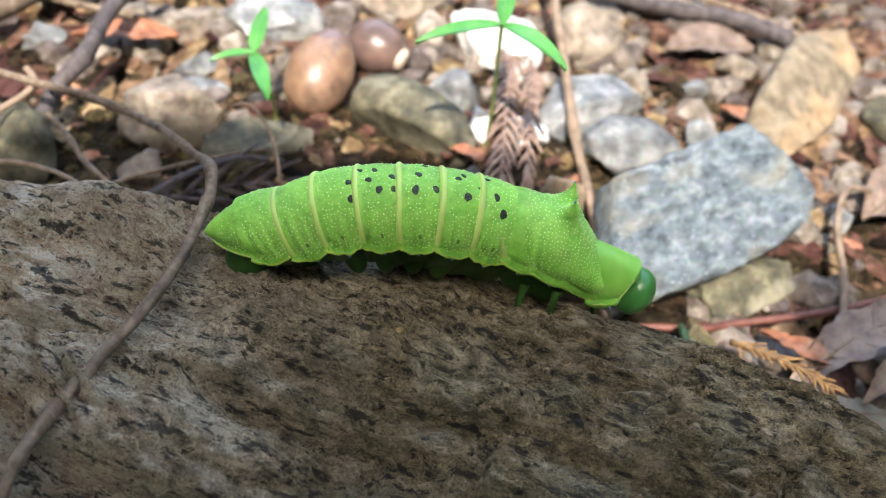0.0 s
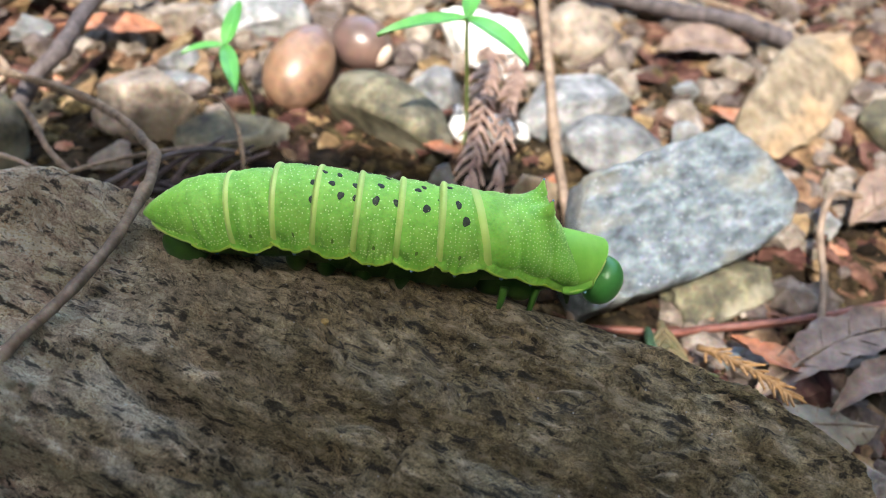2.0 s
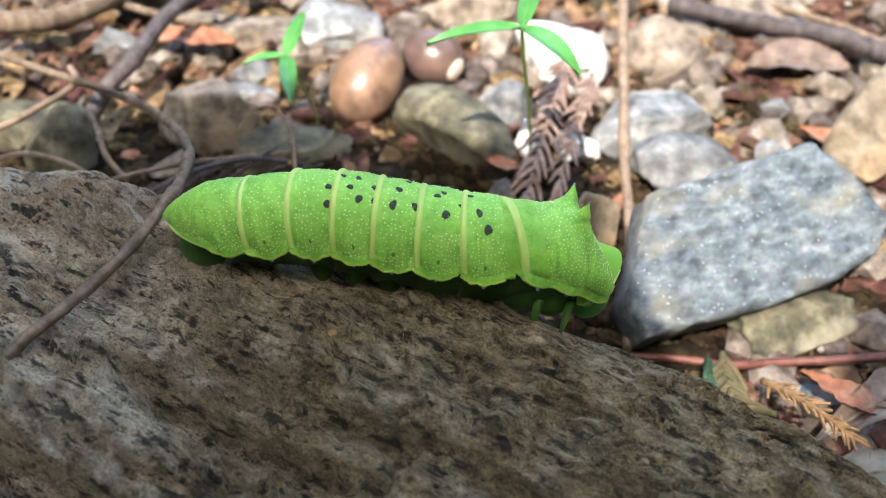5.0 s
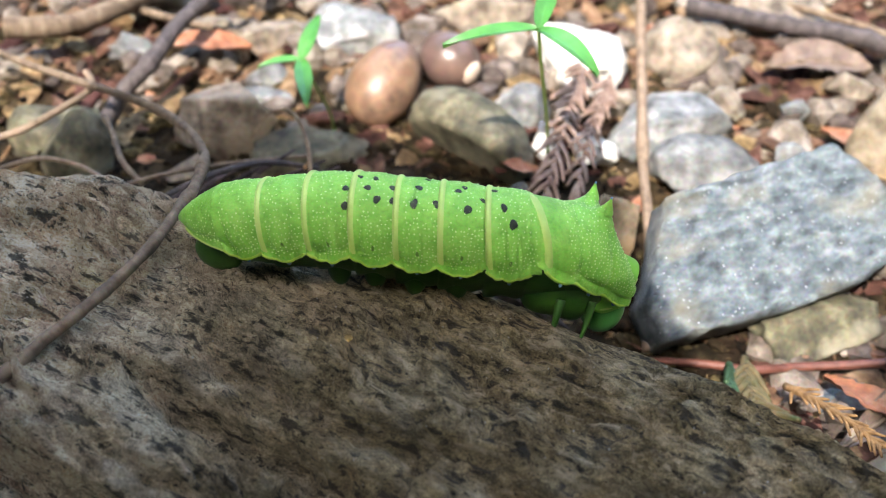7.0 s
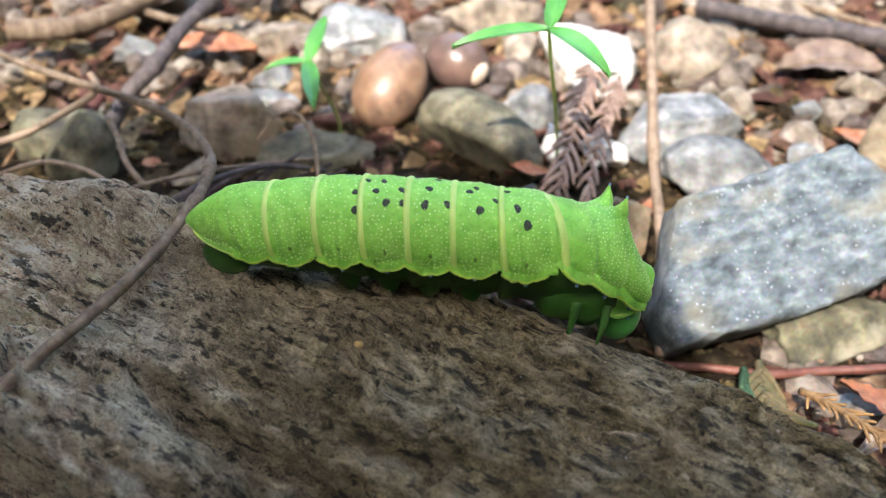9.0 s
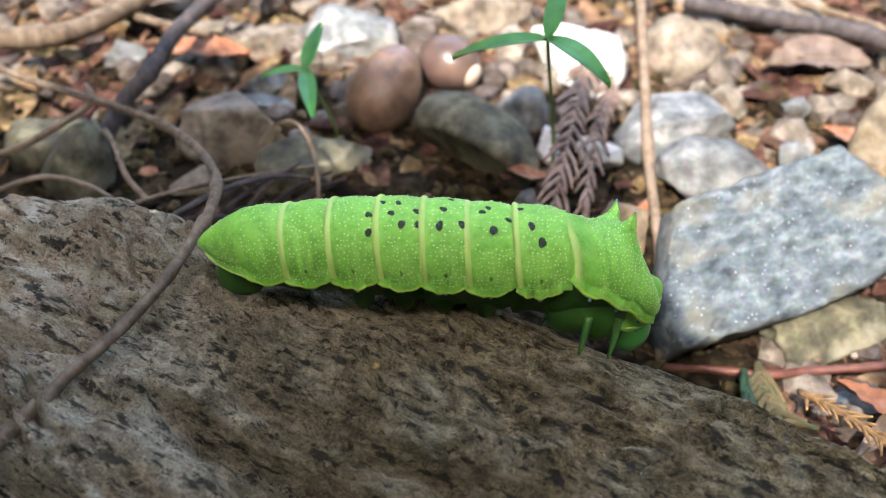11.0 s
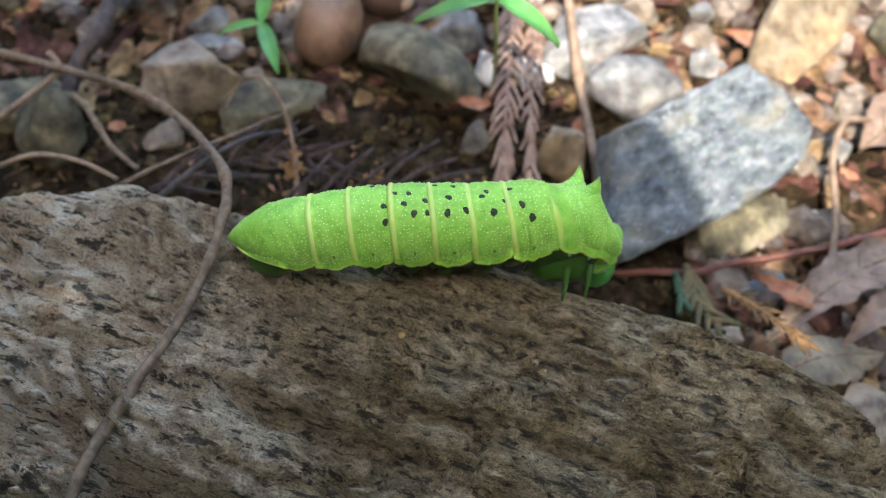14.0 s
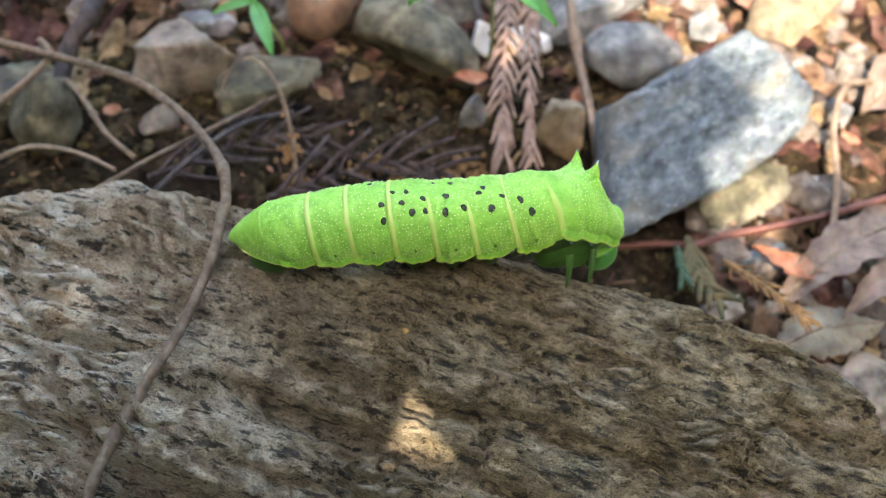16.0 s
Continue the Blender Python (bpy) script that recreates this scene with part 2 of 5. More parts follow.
M_DARKTWIG = material("dark purple-brown bark", [(0.3, (0.022, 0.017, 0.017)), (0.5, (0.055, 0.043, 0.042)), (0.7, (0.110, 0.088, 0.085))], 420, 0.75, 0.5, stretch=(1, 1, 0.3), fine=0.4, tint=0.15)
M_STRAW = material("pale dry stem", [(0.3, (0.114, 0.075, 0.046)), (0.5, (0.215, 0.150, 0.099)), (0.7, (0.304, 0.222, 0.157))], 380, 0.7, 0.4, stretch=(1, 1, 0.25), fine=0.35, tint=0.15)
M_REDTWIG = material("red-brown twig", [(0.3, (0.061, 0.019, 0.012)), (0.6, (0.149, 0.051, 0.033)), (0.8, (0.198, 0.090, 0.060))], 420, 0.55, 0.4, fine=0.3)
M_LEAF = material("green seedling leaf", [(0.3, (0.036, 0.162, 0.030)), (0.6, (0.068, 0.255, 0.050)), (0.8, (0.104, 0.323, 0.080))], 160, 0.45, 0.2, fine=0.15, sub=0.25)
M_STEM = material("green stem", [(0.3, (0.130, 0.221, 0.039)), (0.7, (0.286, 0.364, 0.091))], 400, 0.5, 0.2)
M_SKY_SCREEN = material("dim sky-blocking forest", [(0.3, (0.012, 0.02, 0.008)), (0.5, (0.035, 0.05, 0.018)), (0.7, (0.08, 0.09, 0.035))], 1.5, 0.9, 0.3, fine=0.4)
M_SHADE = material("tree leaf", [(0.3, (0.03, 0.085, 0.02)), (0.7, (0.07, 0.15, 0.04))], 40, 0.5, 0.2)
M_NEEDLE = material("dead cedar foliage", [(0.3, (0.123, 0.070, 0.049)), (0.5, (0.246, 0.156, 0.115)), (0.72, (0.377, 0.271, 0.209))], 300, 0.7, 0.4, fine=0.3)
M_NEEDLEDARK = material("dark dead foliage", [(0.3, (0.023, 0.017, 0.017)), (0.5, (0.063, 0.046, 0.044)), (0.75, (0.137, 0.104, 0.099))], 300, 0.7, 0.4, spec=0.12, fine=0.3)
M_DRYLEAF = material("dry brown leaf", [(0.3, (0.072, 0.047, 0.032)), (0.5, (0.160, 0.106, 0.076)), (0.72, (0.256, 0.187, 0.140))], 180, 0.65, 0.6, fine=0.5, tint=0.15)
M_GREYLEAF = material("grey-brown dead leaf", [(0.3, (0.08, 0.067, 0.045)), (0.5, (0.175, 0.15, 0.104)), (0.72, (0.28, 0.245, 0.18))], 150, 0.75, 0.6, fine=0.4)
M_ORANGE = material("orange bark", [(0.3, (0.112, 0.040, 0.021)), (0.5, (0.255, 0.100, 0.051)), (0.72, (0.360, 0.208, 0.136))], 200, 0.85, 0.5, fine=0.35, tint=0.25)
M_MOSS = material("green-brown sprig", [(0.3, (0.036, 0.051, 0.012)), (0.5, (0.096, 0.072, 0.027)), (0.7, (0.156, 0.102, 0.042))], 260, 0.8, 0.4, fine=0.3)
M_GREENBIT = material("dark green sprig", [(0.3, (0.010, 0.032, 0.010)), (0.7, (0.030, 0.068, 0.020))], 260, 0.6, 0.3)
M_CRUMB = material("ochre crumb", [(0.3, (0.22, 0.13, 0.035)), (0.7, (0.42, 0.28, 0.09))], 900, 0.8, 0.4)
M_FRASS = material("rusty humus", [(0.3, (0.12, 0.06, 0.02)), (0.7, (0.34, 0.19, 0.075))], 500, 0.9, 0.5)
M_GRAVEL = islands(material("gravel", [(0.3, (0.041, 0.033, 0.025)), (0.5, (0.129, 0.102, 0.083)), (0.72, (0.288, 0.244, 0.212))], 230, 0.85, 0.5, spec=0.12, fine=0.4), 0.55, 0.02)
M_LITTER = islands(material("leaf litter", [(0.3, (0.029, 0.015, 0.009)), (0.5, (0.107, 0.056, 0.034)), (0.7, (0.243, 0.146, 0.097))], 260, 0.85, 0.5, spec=0.12, fine=0.4), 0.6, 0.035)
M_HUMUS = islands(material("humus", [(0.3, (0.008, 0.006, 0.003)), (0.5, (0.029, 0.020, 0.010)), (0.75, (0.095, 0.064, 0.030))], 500, 0.95, 0.5, spec=0.12, fine=0.4), 0.85, 0.02)

GREEN_STOPS = [(0.3, (0.150, 0.44, 0.040)), (0.5, (0.245, 0.59, 0.073)), (0.72, (0.35, 0.69, 0.12))]
M_SKIN = material("caterpillar skin", GREEN_STOPS, 420, 0.42, 0.9, detail=6, fine=0.4, sub=0.10, bump_dist=0.0005, stains=(190, (0.12, 0.31, 0.02), 0.5))
M_SHIELD = material("smooth green shield", [(0.3, (0.17, 0.46, 0.05)), (0.7, (0.27, 0.58, 0.09))], 200, 0.4, 0.15, sub=0.22, bump_dist=0.0002)
# belly green, darkened further to carry the shade under the body
M_BELLY = material("shade-darkened green belly", [(0.3, (0.019, 0.076, 0.008)), (0.7, (0.040, 0.122, 0.014))], 300, 0.5, 0.4, fine=0.2, sub=0.15, bump_dist=0.0003)
M_HEAD = material("green head capsule", [(0.3, (0.045, 0.21, 0.04)), (0.7, (0.075, 0.27, 0.06))], 260, 0.3, 0.1, bump_dist=0.0002)
M_BAND = material("yellow band", [(0.3, (0.42, 0.60, 0.13)), (0.7, (0.52, 0.68, 0.20))], 300, 0.42, 0.2, sub=0.2, bump_dist=0.0002)
M_RIM = material("yellow rim", [(0.3, (0.342, 0.563, 0.052)), (0.7, (0.468, 0.660, 0.117))], 300, 0.42, 0.2, sub=0.2, bump_dist=0.0002)
M_GRAIN = material("pale granule", [(0.3, (0.50, 0.76, 0.25)), (0.7, (0.66, 0.85, 0.40))], 300, 0.4, 0.0)
M_SPOT = material("black spot", [(0.38, (0.008, 0.012, 0.006)), (0.6, (0.02, 0.035, 0.012)), (0.78, (0.10, 0.18, 0.04))], 1500, 0.6, 0.3, bump_dist=0.0002)
M_SPIRACLE = material("brownish pore", [(0.3, (0.10, 0.22, 0.03)), (0.7, (0.17, 0.34, 0.045))], 900, 0.55, 0.1)
M_BLUE = material("blue wart", [(0.3, (0.10, 0.22, 0.50)), (0.7, (0.20, 0.36, 0.62))], 900, 0.4, 0.1)
M_CLAW = material("dark claw", [(0.3, (0.01, 0.01, 0.008)), (0.7, (0.03, 0.028, 0.02))], 900, 0.5, 0.0)


# ---- mesh helpers ----
def fbm(p, octaves=4):
    return noise.fractal(p, 1.0, 2.1, octaves, noise_basis="PERLIN_ORIGINAL")


def mesh_from(name, verts, faces, mat, smooth=True):
    me = bpy.data.meshes.new(name)
    me.from_pydata([tuple(v) for v in verts], [], faces)
    me.materials.append(mat)
    me.polygons.foreach_set("use_smooth", [smooth] * len(me.polygons))
    me.update()
    return me


def part(name, bm, mat, parent=None, label=""):
    """Link a bmesh, or a mesh, as one object under a thing or a part."""
    if isinstance(bm, bmesh.types.BMesh):
        me = bpy.data.meshes.new(name)
        bm.normal_update()
        bm.to_mesh(me)
        bm.free()
        me.materials.append(mat)
        me.polygons.foreach_set("use_smooth", [True] * len(me.polygons))
    else:
        me = bm
    ob = new(name, me)
    if parent:
        ob.parent = parent
    return tagged(ob, label)


def empty(name, m, label, category, group="", kind=""):
    ob = new(name)
    ob.empty_display_size = 0.005
    ob.matrix_basis = m
    return tagged(ob, label, category, group, kind)


def grid_mesh(name, rows, mat, closed=False, caps=False, smooth=True):
    """A sheet through rows of points; closed joins each row's ends; caps close the first and last row."""
    nu, nv = len(rows), len(rows[0])
    verts = [p for r in rows for p in r]
    faces = []
    for i in range(nu - 1):
        for j in range(nv if closed else nv - 1):
            k = (j + 1) % nv
            faces.append((i * nv + j, i * nv + k, (i + 1) * nv + k, (i + 1) * nv + j))
    if caps:
        faces.append(tuple(range(nv))[::-1])
        faces.append(tuple((nu - 1) * nv + j for j in range(nv)))
    return mesh_from(name, verts, faces, mat, smooth)


def spline(points, n):
    """n points on a smooth curve through the points."""
    p = [Vector(q) for q in points]
    p = [2 * p[0] - p[1]] + p + [2 * p[-1] - p[-2]]
    out = []
    for i in range(n):
        s = i / (n - 1) * (len(p) - 3)
        k = min(int(s), len(p) - 4)
        t = s - k
        a, b, c, d = p[k:k + 4]
        out.append(0.5 * ((2 * b) + (c - a) * t + (2 * a - 5 * b + 4 * c - d) * t * t + (3 * b - a - 3 * c + d) * t ** 3))
    return out


def tube(name, points, radius, mat, n=40, sides=10, rough=0.1, knots=(), seed=0, flat=1.0):
    """A twig along the points; radius: one number or (start, end); knots: (place 0 to 1, extra thickness)."""
    pts = spline(points, n)
    r0, r1 = radius if isinstance(radius, tuple) else (radius, radius)
    rows = []
    up = Vector((0, 0, 1))
    for i, p in enumerate(pts):
        d = (pts[min(i + 1, n - 1)] - pts[max(i - 1, 0)]).normalized()
        side = d.cross(up)
        side = side.normalized() if side.length > 0.05 else Vector((1, 0, 0))
        top = side.cross(d)
        s = i / (n - 1)
        r = r0 + (r1 - r0) * s
        for at, extra in knots:
            r *= 1 + extra * math.exp(-((s - at) / 0.018) ** 2)
        row = []
        for j in range(sides):
            a = 2 * math.pi * j / sides
            w = Vector((math.cos(a), math.sin(a), s * 60 + seed * 7.3))
            q = r * (1 + rough * fbm(w * 1.3, 3))
            row.append(p + side * (q * math.cos(a)) + top * (q * flat * math.sin(a)))
        rows.append(row)
    return grid_mesh(name, rows, mat, closed=True, caps=True)


def stone_mesh(name, size, mat, seed, cuts=14, lumpy=0.10, subdiv=4, boxy=0.0):
    """A stone of that size (x, y, z), cut by planes and roughened, standing on z = 0 with its lower third sunk in."""
    rnd = random.Random(seed)
    bm = bmesh.new()
    bmesh.ops.create_icosphere(bm, subdivisions=subdiv, radius=1.0)
    planes = []
    for _ in range(cuts):
        d = Vector((rnd.gauss(0, 1), rnd.gauss(0, 1), rnd.gauss(0, 0.8))).normalized()
        planes.append((d, rnd.uniform(0.46, 0.80)))
    if boxy:
        for d in ((1, 0, 0), (-1, 0, 0), (0, 1, 0), (0, -1, 0), (0, 0, 1), (0, 0, -1)):
            planes.append((Vector(d) + Vector((rnd.uniform(-.12, .12), rnd.uniform(-.12, .12), rnd.uniform(-.12, .12))), boxy))
    off = Vector((rnd.uniform(0, 90), rnd.uniform(0, 90), rnd.uniform(0, 90)))
    for v in bm.verts:
        p = v.co.copy()
        for d, h in planes:
            over = p.dot(d) - h
            if over > 0:
                p -= d * over
        k = 1 + lumpy * fbm(p * 1.6 + off, 4) + lumpy * 0.5 * fbm(p * 6 + off, 4) + lumpy * 0.28 * fbm(p * 17 + off, 3)
        p *= k
        v.co = Vector((p.x * size[0] / 1.5, p.y * size[1] / 1.5, p.z * size[2] / 1.5 + size[2] * 0.25))
    me = bpy.data.meshes.new(name)
    bm.normal_update()
    bm.to_mesh(me)
    bm.free()
    me.materials.append(mat)
    me.polygons.foreach_set("use_smooth", [True] * len(me.polygons))
    return me


# ---- ground: one sheet out to the horizon ----
def ground_z(x, y):
    base = 0.0005 - 0.0075 * math.exp(-(((x - 0.066) / 0.045) ** 2 + ((y - 0.02) / 0.04) ** 2)) - 0.004 / (1 + math.exp(min(50, (y - 0.01) / 0.02)))
    far = math.hypot(x, y)
    fade = 1 / (1 + (far / 0.5) ** 2)
    rough = 0.0028 * fbm(Vector((x * 38, y * 38, 3.1)), 3) + 0.0013 * fbm(Vector((x * 160, y * 160, 9.7)), 3)
    return base * fade + rough * min(1, fade * 2) + (1 - fade) * 0.02 * fbm(Vector((x * 1.5, y * 1.5, 0.4)), 3)


def ground():
    n = 230
    warp = [0.16 * a + 40 * max(0, abs(a) - 0.93) ** 1.4 * (1 if a > 0 else -1) * 30 for a in np.linspace(-1, 1, n)]
    xs = [w for w in warp]
    ys = [w + 0.06 for w in warp]
    rows = [[(x, y, ground_z(x, y)) for y in ys] for x in xs]
    ob = new("ground", grid_mesh("ground", rows, M_SOIL))
    tagged(ob, "dark brown crumbly forest soil between stones", "ground", kind="structure")


ground()


def woods():
    """Dim forest all round, far off and unseen, added to cut the low sky light."""
    rows = []
    for h in np.linspace(-0.5, 5.0, 12):
        row = []
        for k in range(72):
            a = 2 * math.pi * k / 72
            r = 8 + 0.7 * fbm(Vector((math.cos(a) * 4, math.sin(a) * 4, h * 0.8)), 3)
            # height by side sets where the sky light comes in
            tall = 1.1 + 0.85 * abs(math.cos(a)) - 0.75 * math.sin(a)
            top = h * tall + (0.9 * fbm(Vector((math.cos(a) * 9, math.sin(a) * 9, 3)), 3) if h > 4.6 else 0)
            row.append((r * math.cos(a), r * math.sin(a), top))
        rows.append(row)
    ob = new("backdrop", grid_mesh("backdrop", rows, M_SKY_SCREEN, closed=True))
    tagged(ob, "unseen green-brown forest ring added to block low sky", "woods", kind="structure")


woods()


# ---- the boulder the animal sits on ----
def rock_back(x):
    return np.interp(x, [-0.13, -0.1, -0.077, -0.062, -0.052, -0.04, -0.03, 0.0, 0.024, 0.041, 0.0525, 0.0592, 0.0642, 0.0675],
                     [-0.005, 0.008, 0.0165, 0.018, 0.0165, 0.0132, 0.0105, 0.003, -0.0025, -0.0072, -0.0118, -0.0165, -0.0225, -0.034])


def rock_front(x):
    return np.interp(x, [-0.13, -0.1, -0.07, -0.03, 0.0, 0.03, 0.05, 0.064, 0.0675], [-0.014, -0.027, -0.037, -0.046, -0.052, -0.054, -0.050, -0.043, -0.036])


def rock_top(x, y):
    z = np.interp(x, [-0.13, -0.1, -0.065, -0.05, -0.03, 0.0, 0.03, 0.05, 0.063], [0.026, 0.032, 0.0345, 0.0345, 0.0345, 0.0355, 0.0325, 0.0312, 0.029])
    z += -0.0016 * math.exp(-((y + 0.006) / 0.008) ** 2) * math.exp(-((x + 0.052) / 0.016) ** 2)
    return z - 0.12 * max(0, -0.023 - y)


rock_rnd = random.Random(44)
# broken ledges that step down towards the front: x from, x to, y at both, drop
LEDGES = [(-0.0385, -0.005, -0.0198, -0.0312, 0.006), (-0.031, -0.008, -0.0168, -0.0232, 0.002), (-0.02, 0.012, -0.0225, -0.0275, 0.0018),
          (-0.056, -0.03, -0.0325, -0.040, 0.0036), (0.004, 0.036, -0.028, -0.035, 0.0022), (-0.012, 0.02, -0.034, -0.041, 0.0015), (0.0, 0.03, -0.012, -0.0185, 0.0007), (-0.072, -0.045, -0.012, -0.016, 0.001)]
for n in range(60):
    x0, wide = rock_rnd.uniform(-0.115, 0.05), rock_rnd.uniform(0.006, 0.022)
    y0 = rock_rnd.uniform(-0.05, 0.012)
    LEDGES.append((x0, x0 + wide, y0, y0 - wide * rock_rnd.uniform(0.22, 0.42), rock_rnd.uniform(0.0005, 0.0017) * (0.5 if y0 > -0.012 else 1.0)))


def strata(x, y):
    """Layered relief of the schist, running aslant over its top."""
    a = radians(-20)
    u, v = x * math.cos(a) + y * math.sin(a), -x * math.sin(a) + y * math.cos(a)
    h = 0.0018 * fbm(Vector((u * 30, v * 75, 7.7)), 3) + 0.0007 * fbm(Vector((u * 330, v * 620, 2.2)), 4)
    # terraces: each rises gently towards the front and breaks off
    for freq, high, warp, off in ((105, 0.0021, 2.4, 0.3), (260, 0.0018, 2.6, 5.1), (640, 0.0010, 2.4, 9.2)):
        p = v * freq + warp * fbm(Vector((u * freq * 0.24, v * freq * 0.4, off)), 4)
        f = p - math.floor(p)
        some = min(1.3, max(0.0, 0.35 + 2.4 * fbm(Vector((u * freq * 0.26, v * freq * 0.3, off + 3)), 3)))
        h += high * some * ((1 - f) * min(1.0, f / 0.2) - 0.6 * math.exp(-((1 - f) / 0.16) ** 2))
    for x0, x1, y0, y1, drop in LEDGES:
        s = (x - x0) / (x1 - x0)
        if -0.1 < s < 1.15 and -0.02 < y - y0 - (y1 - y0) * s < 0.005:
            edge = y0 + (y1 - y0) * s + 0.0009 * fbm(Vector((x * 300, y0 * 900, 1.1)), 4)
            ends = min(1.0, max(0.0, (s + 0.1) / 0.25)) * min(1.0, max(0.0, (1.15 - s) / 0.4))
            near = y - edge
            h -= drop * ends * (1 / (1 + math.exp(max(-60, min(60, near * 9000))))) * math.exp(min(0.0, near) / 0.006)
            h -= 0.9 * drop * ends * math.exp(-((near + 0.0004 + 0.35 * drop) / (0.0003 + 0.35 * drop)) ** 2)
    step = fbm(Vector((u * 26, v * 130, 4.4)), 2)
    h += 0.0010 * (1 / (1 + math.exp(-step * 34)) - 0.5)
    return h - 0.0006


def boulder():
    rows = []
    nx = 520
    for i in range(nx):
        s = i / (nx - 1)
        x = -0.13 + 0.1975 * s
        yb, yf = float(rock_back(x)), float(rock_front(x))
        mid, half = (yb + yf) / 2, max((yb - yf) / 2, 0.0006)
        end = min(1.0, max(0.0, (0.0677 - x) / 0.006)) ** 0.5 * min(1.0, (x + 0.1302) / 0.01) ** 0.5
        row = []
        for k in range(301):
            q = k / 300
            if q < 0.13:
                w = q / 0.13
                yr, zr = 1.0 + 0.05 * math.sin(w * math.pi), w * 0.9
            elif q > 0.87:
                w = (1 - q) / 0.13
                yr, zr = -1.0 - 0.03 * math.sin(w * math.pi), w * 0.9
            else:
                w = (q - 0.13) / 0.74 * 2 - 1
                yr = -w
                zr = 0.9 + 0.1 * (1 - abs(w) ** 7)
            y = mid + yr * half
            top = float(rock_top(x, y))
            z = -0.012 + (top + 0.012) * zr * (0.55 + 0.45 * end)
            lift = strata(x, y) * min(1.0, zr * 1.2 - 0.2 if zr > 0.2 else 0) * (0.35 + 0.65 * min(1.0, max(0.0, (yb - y) / 0.007)))
            side = 0.0016 * fbm(Vector((x * 90, z * 160, 5.0 + yr)), 4) if zr < 0.95 else 0.0
            row.append((x, y + side, z + lift))
        rows.append(row)
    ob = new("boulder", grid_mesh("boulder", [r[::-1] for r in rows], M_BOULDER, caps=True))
    return tagged(ob, "brown layered schist boulder with a flat weathered top", "rock")


boulder()


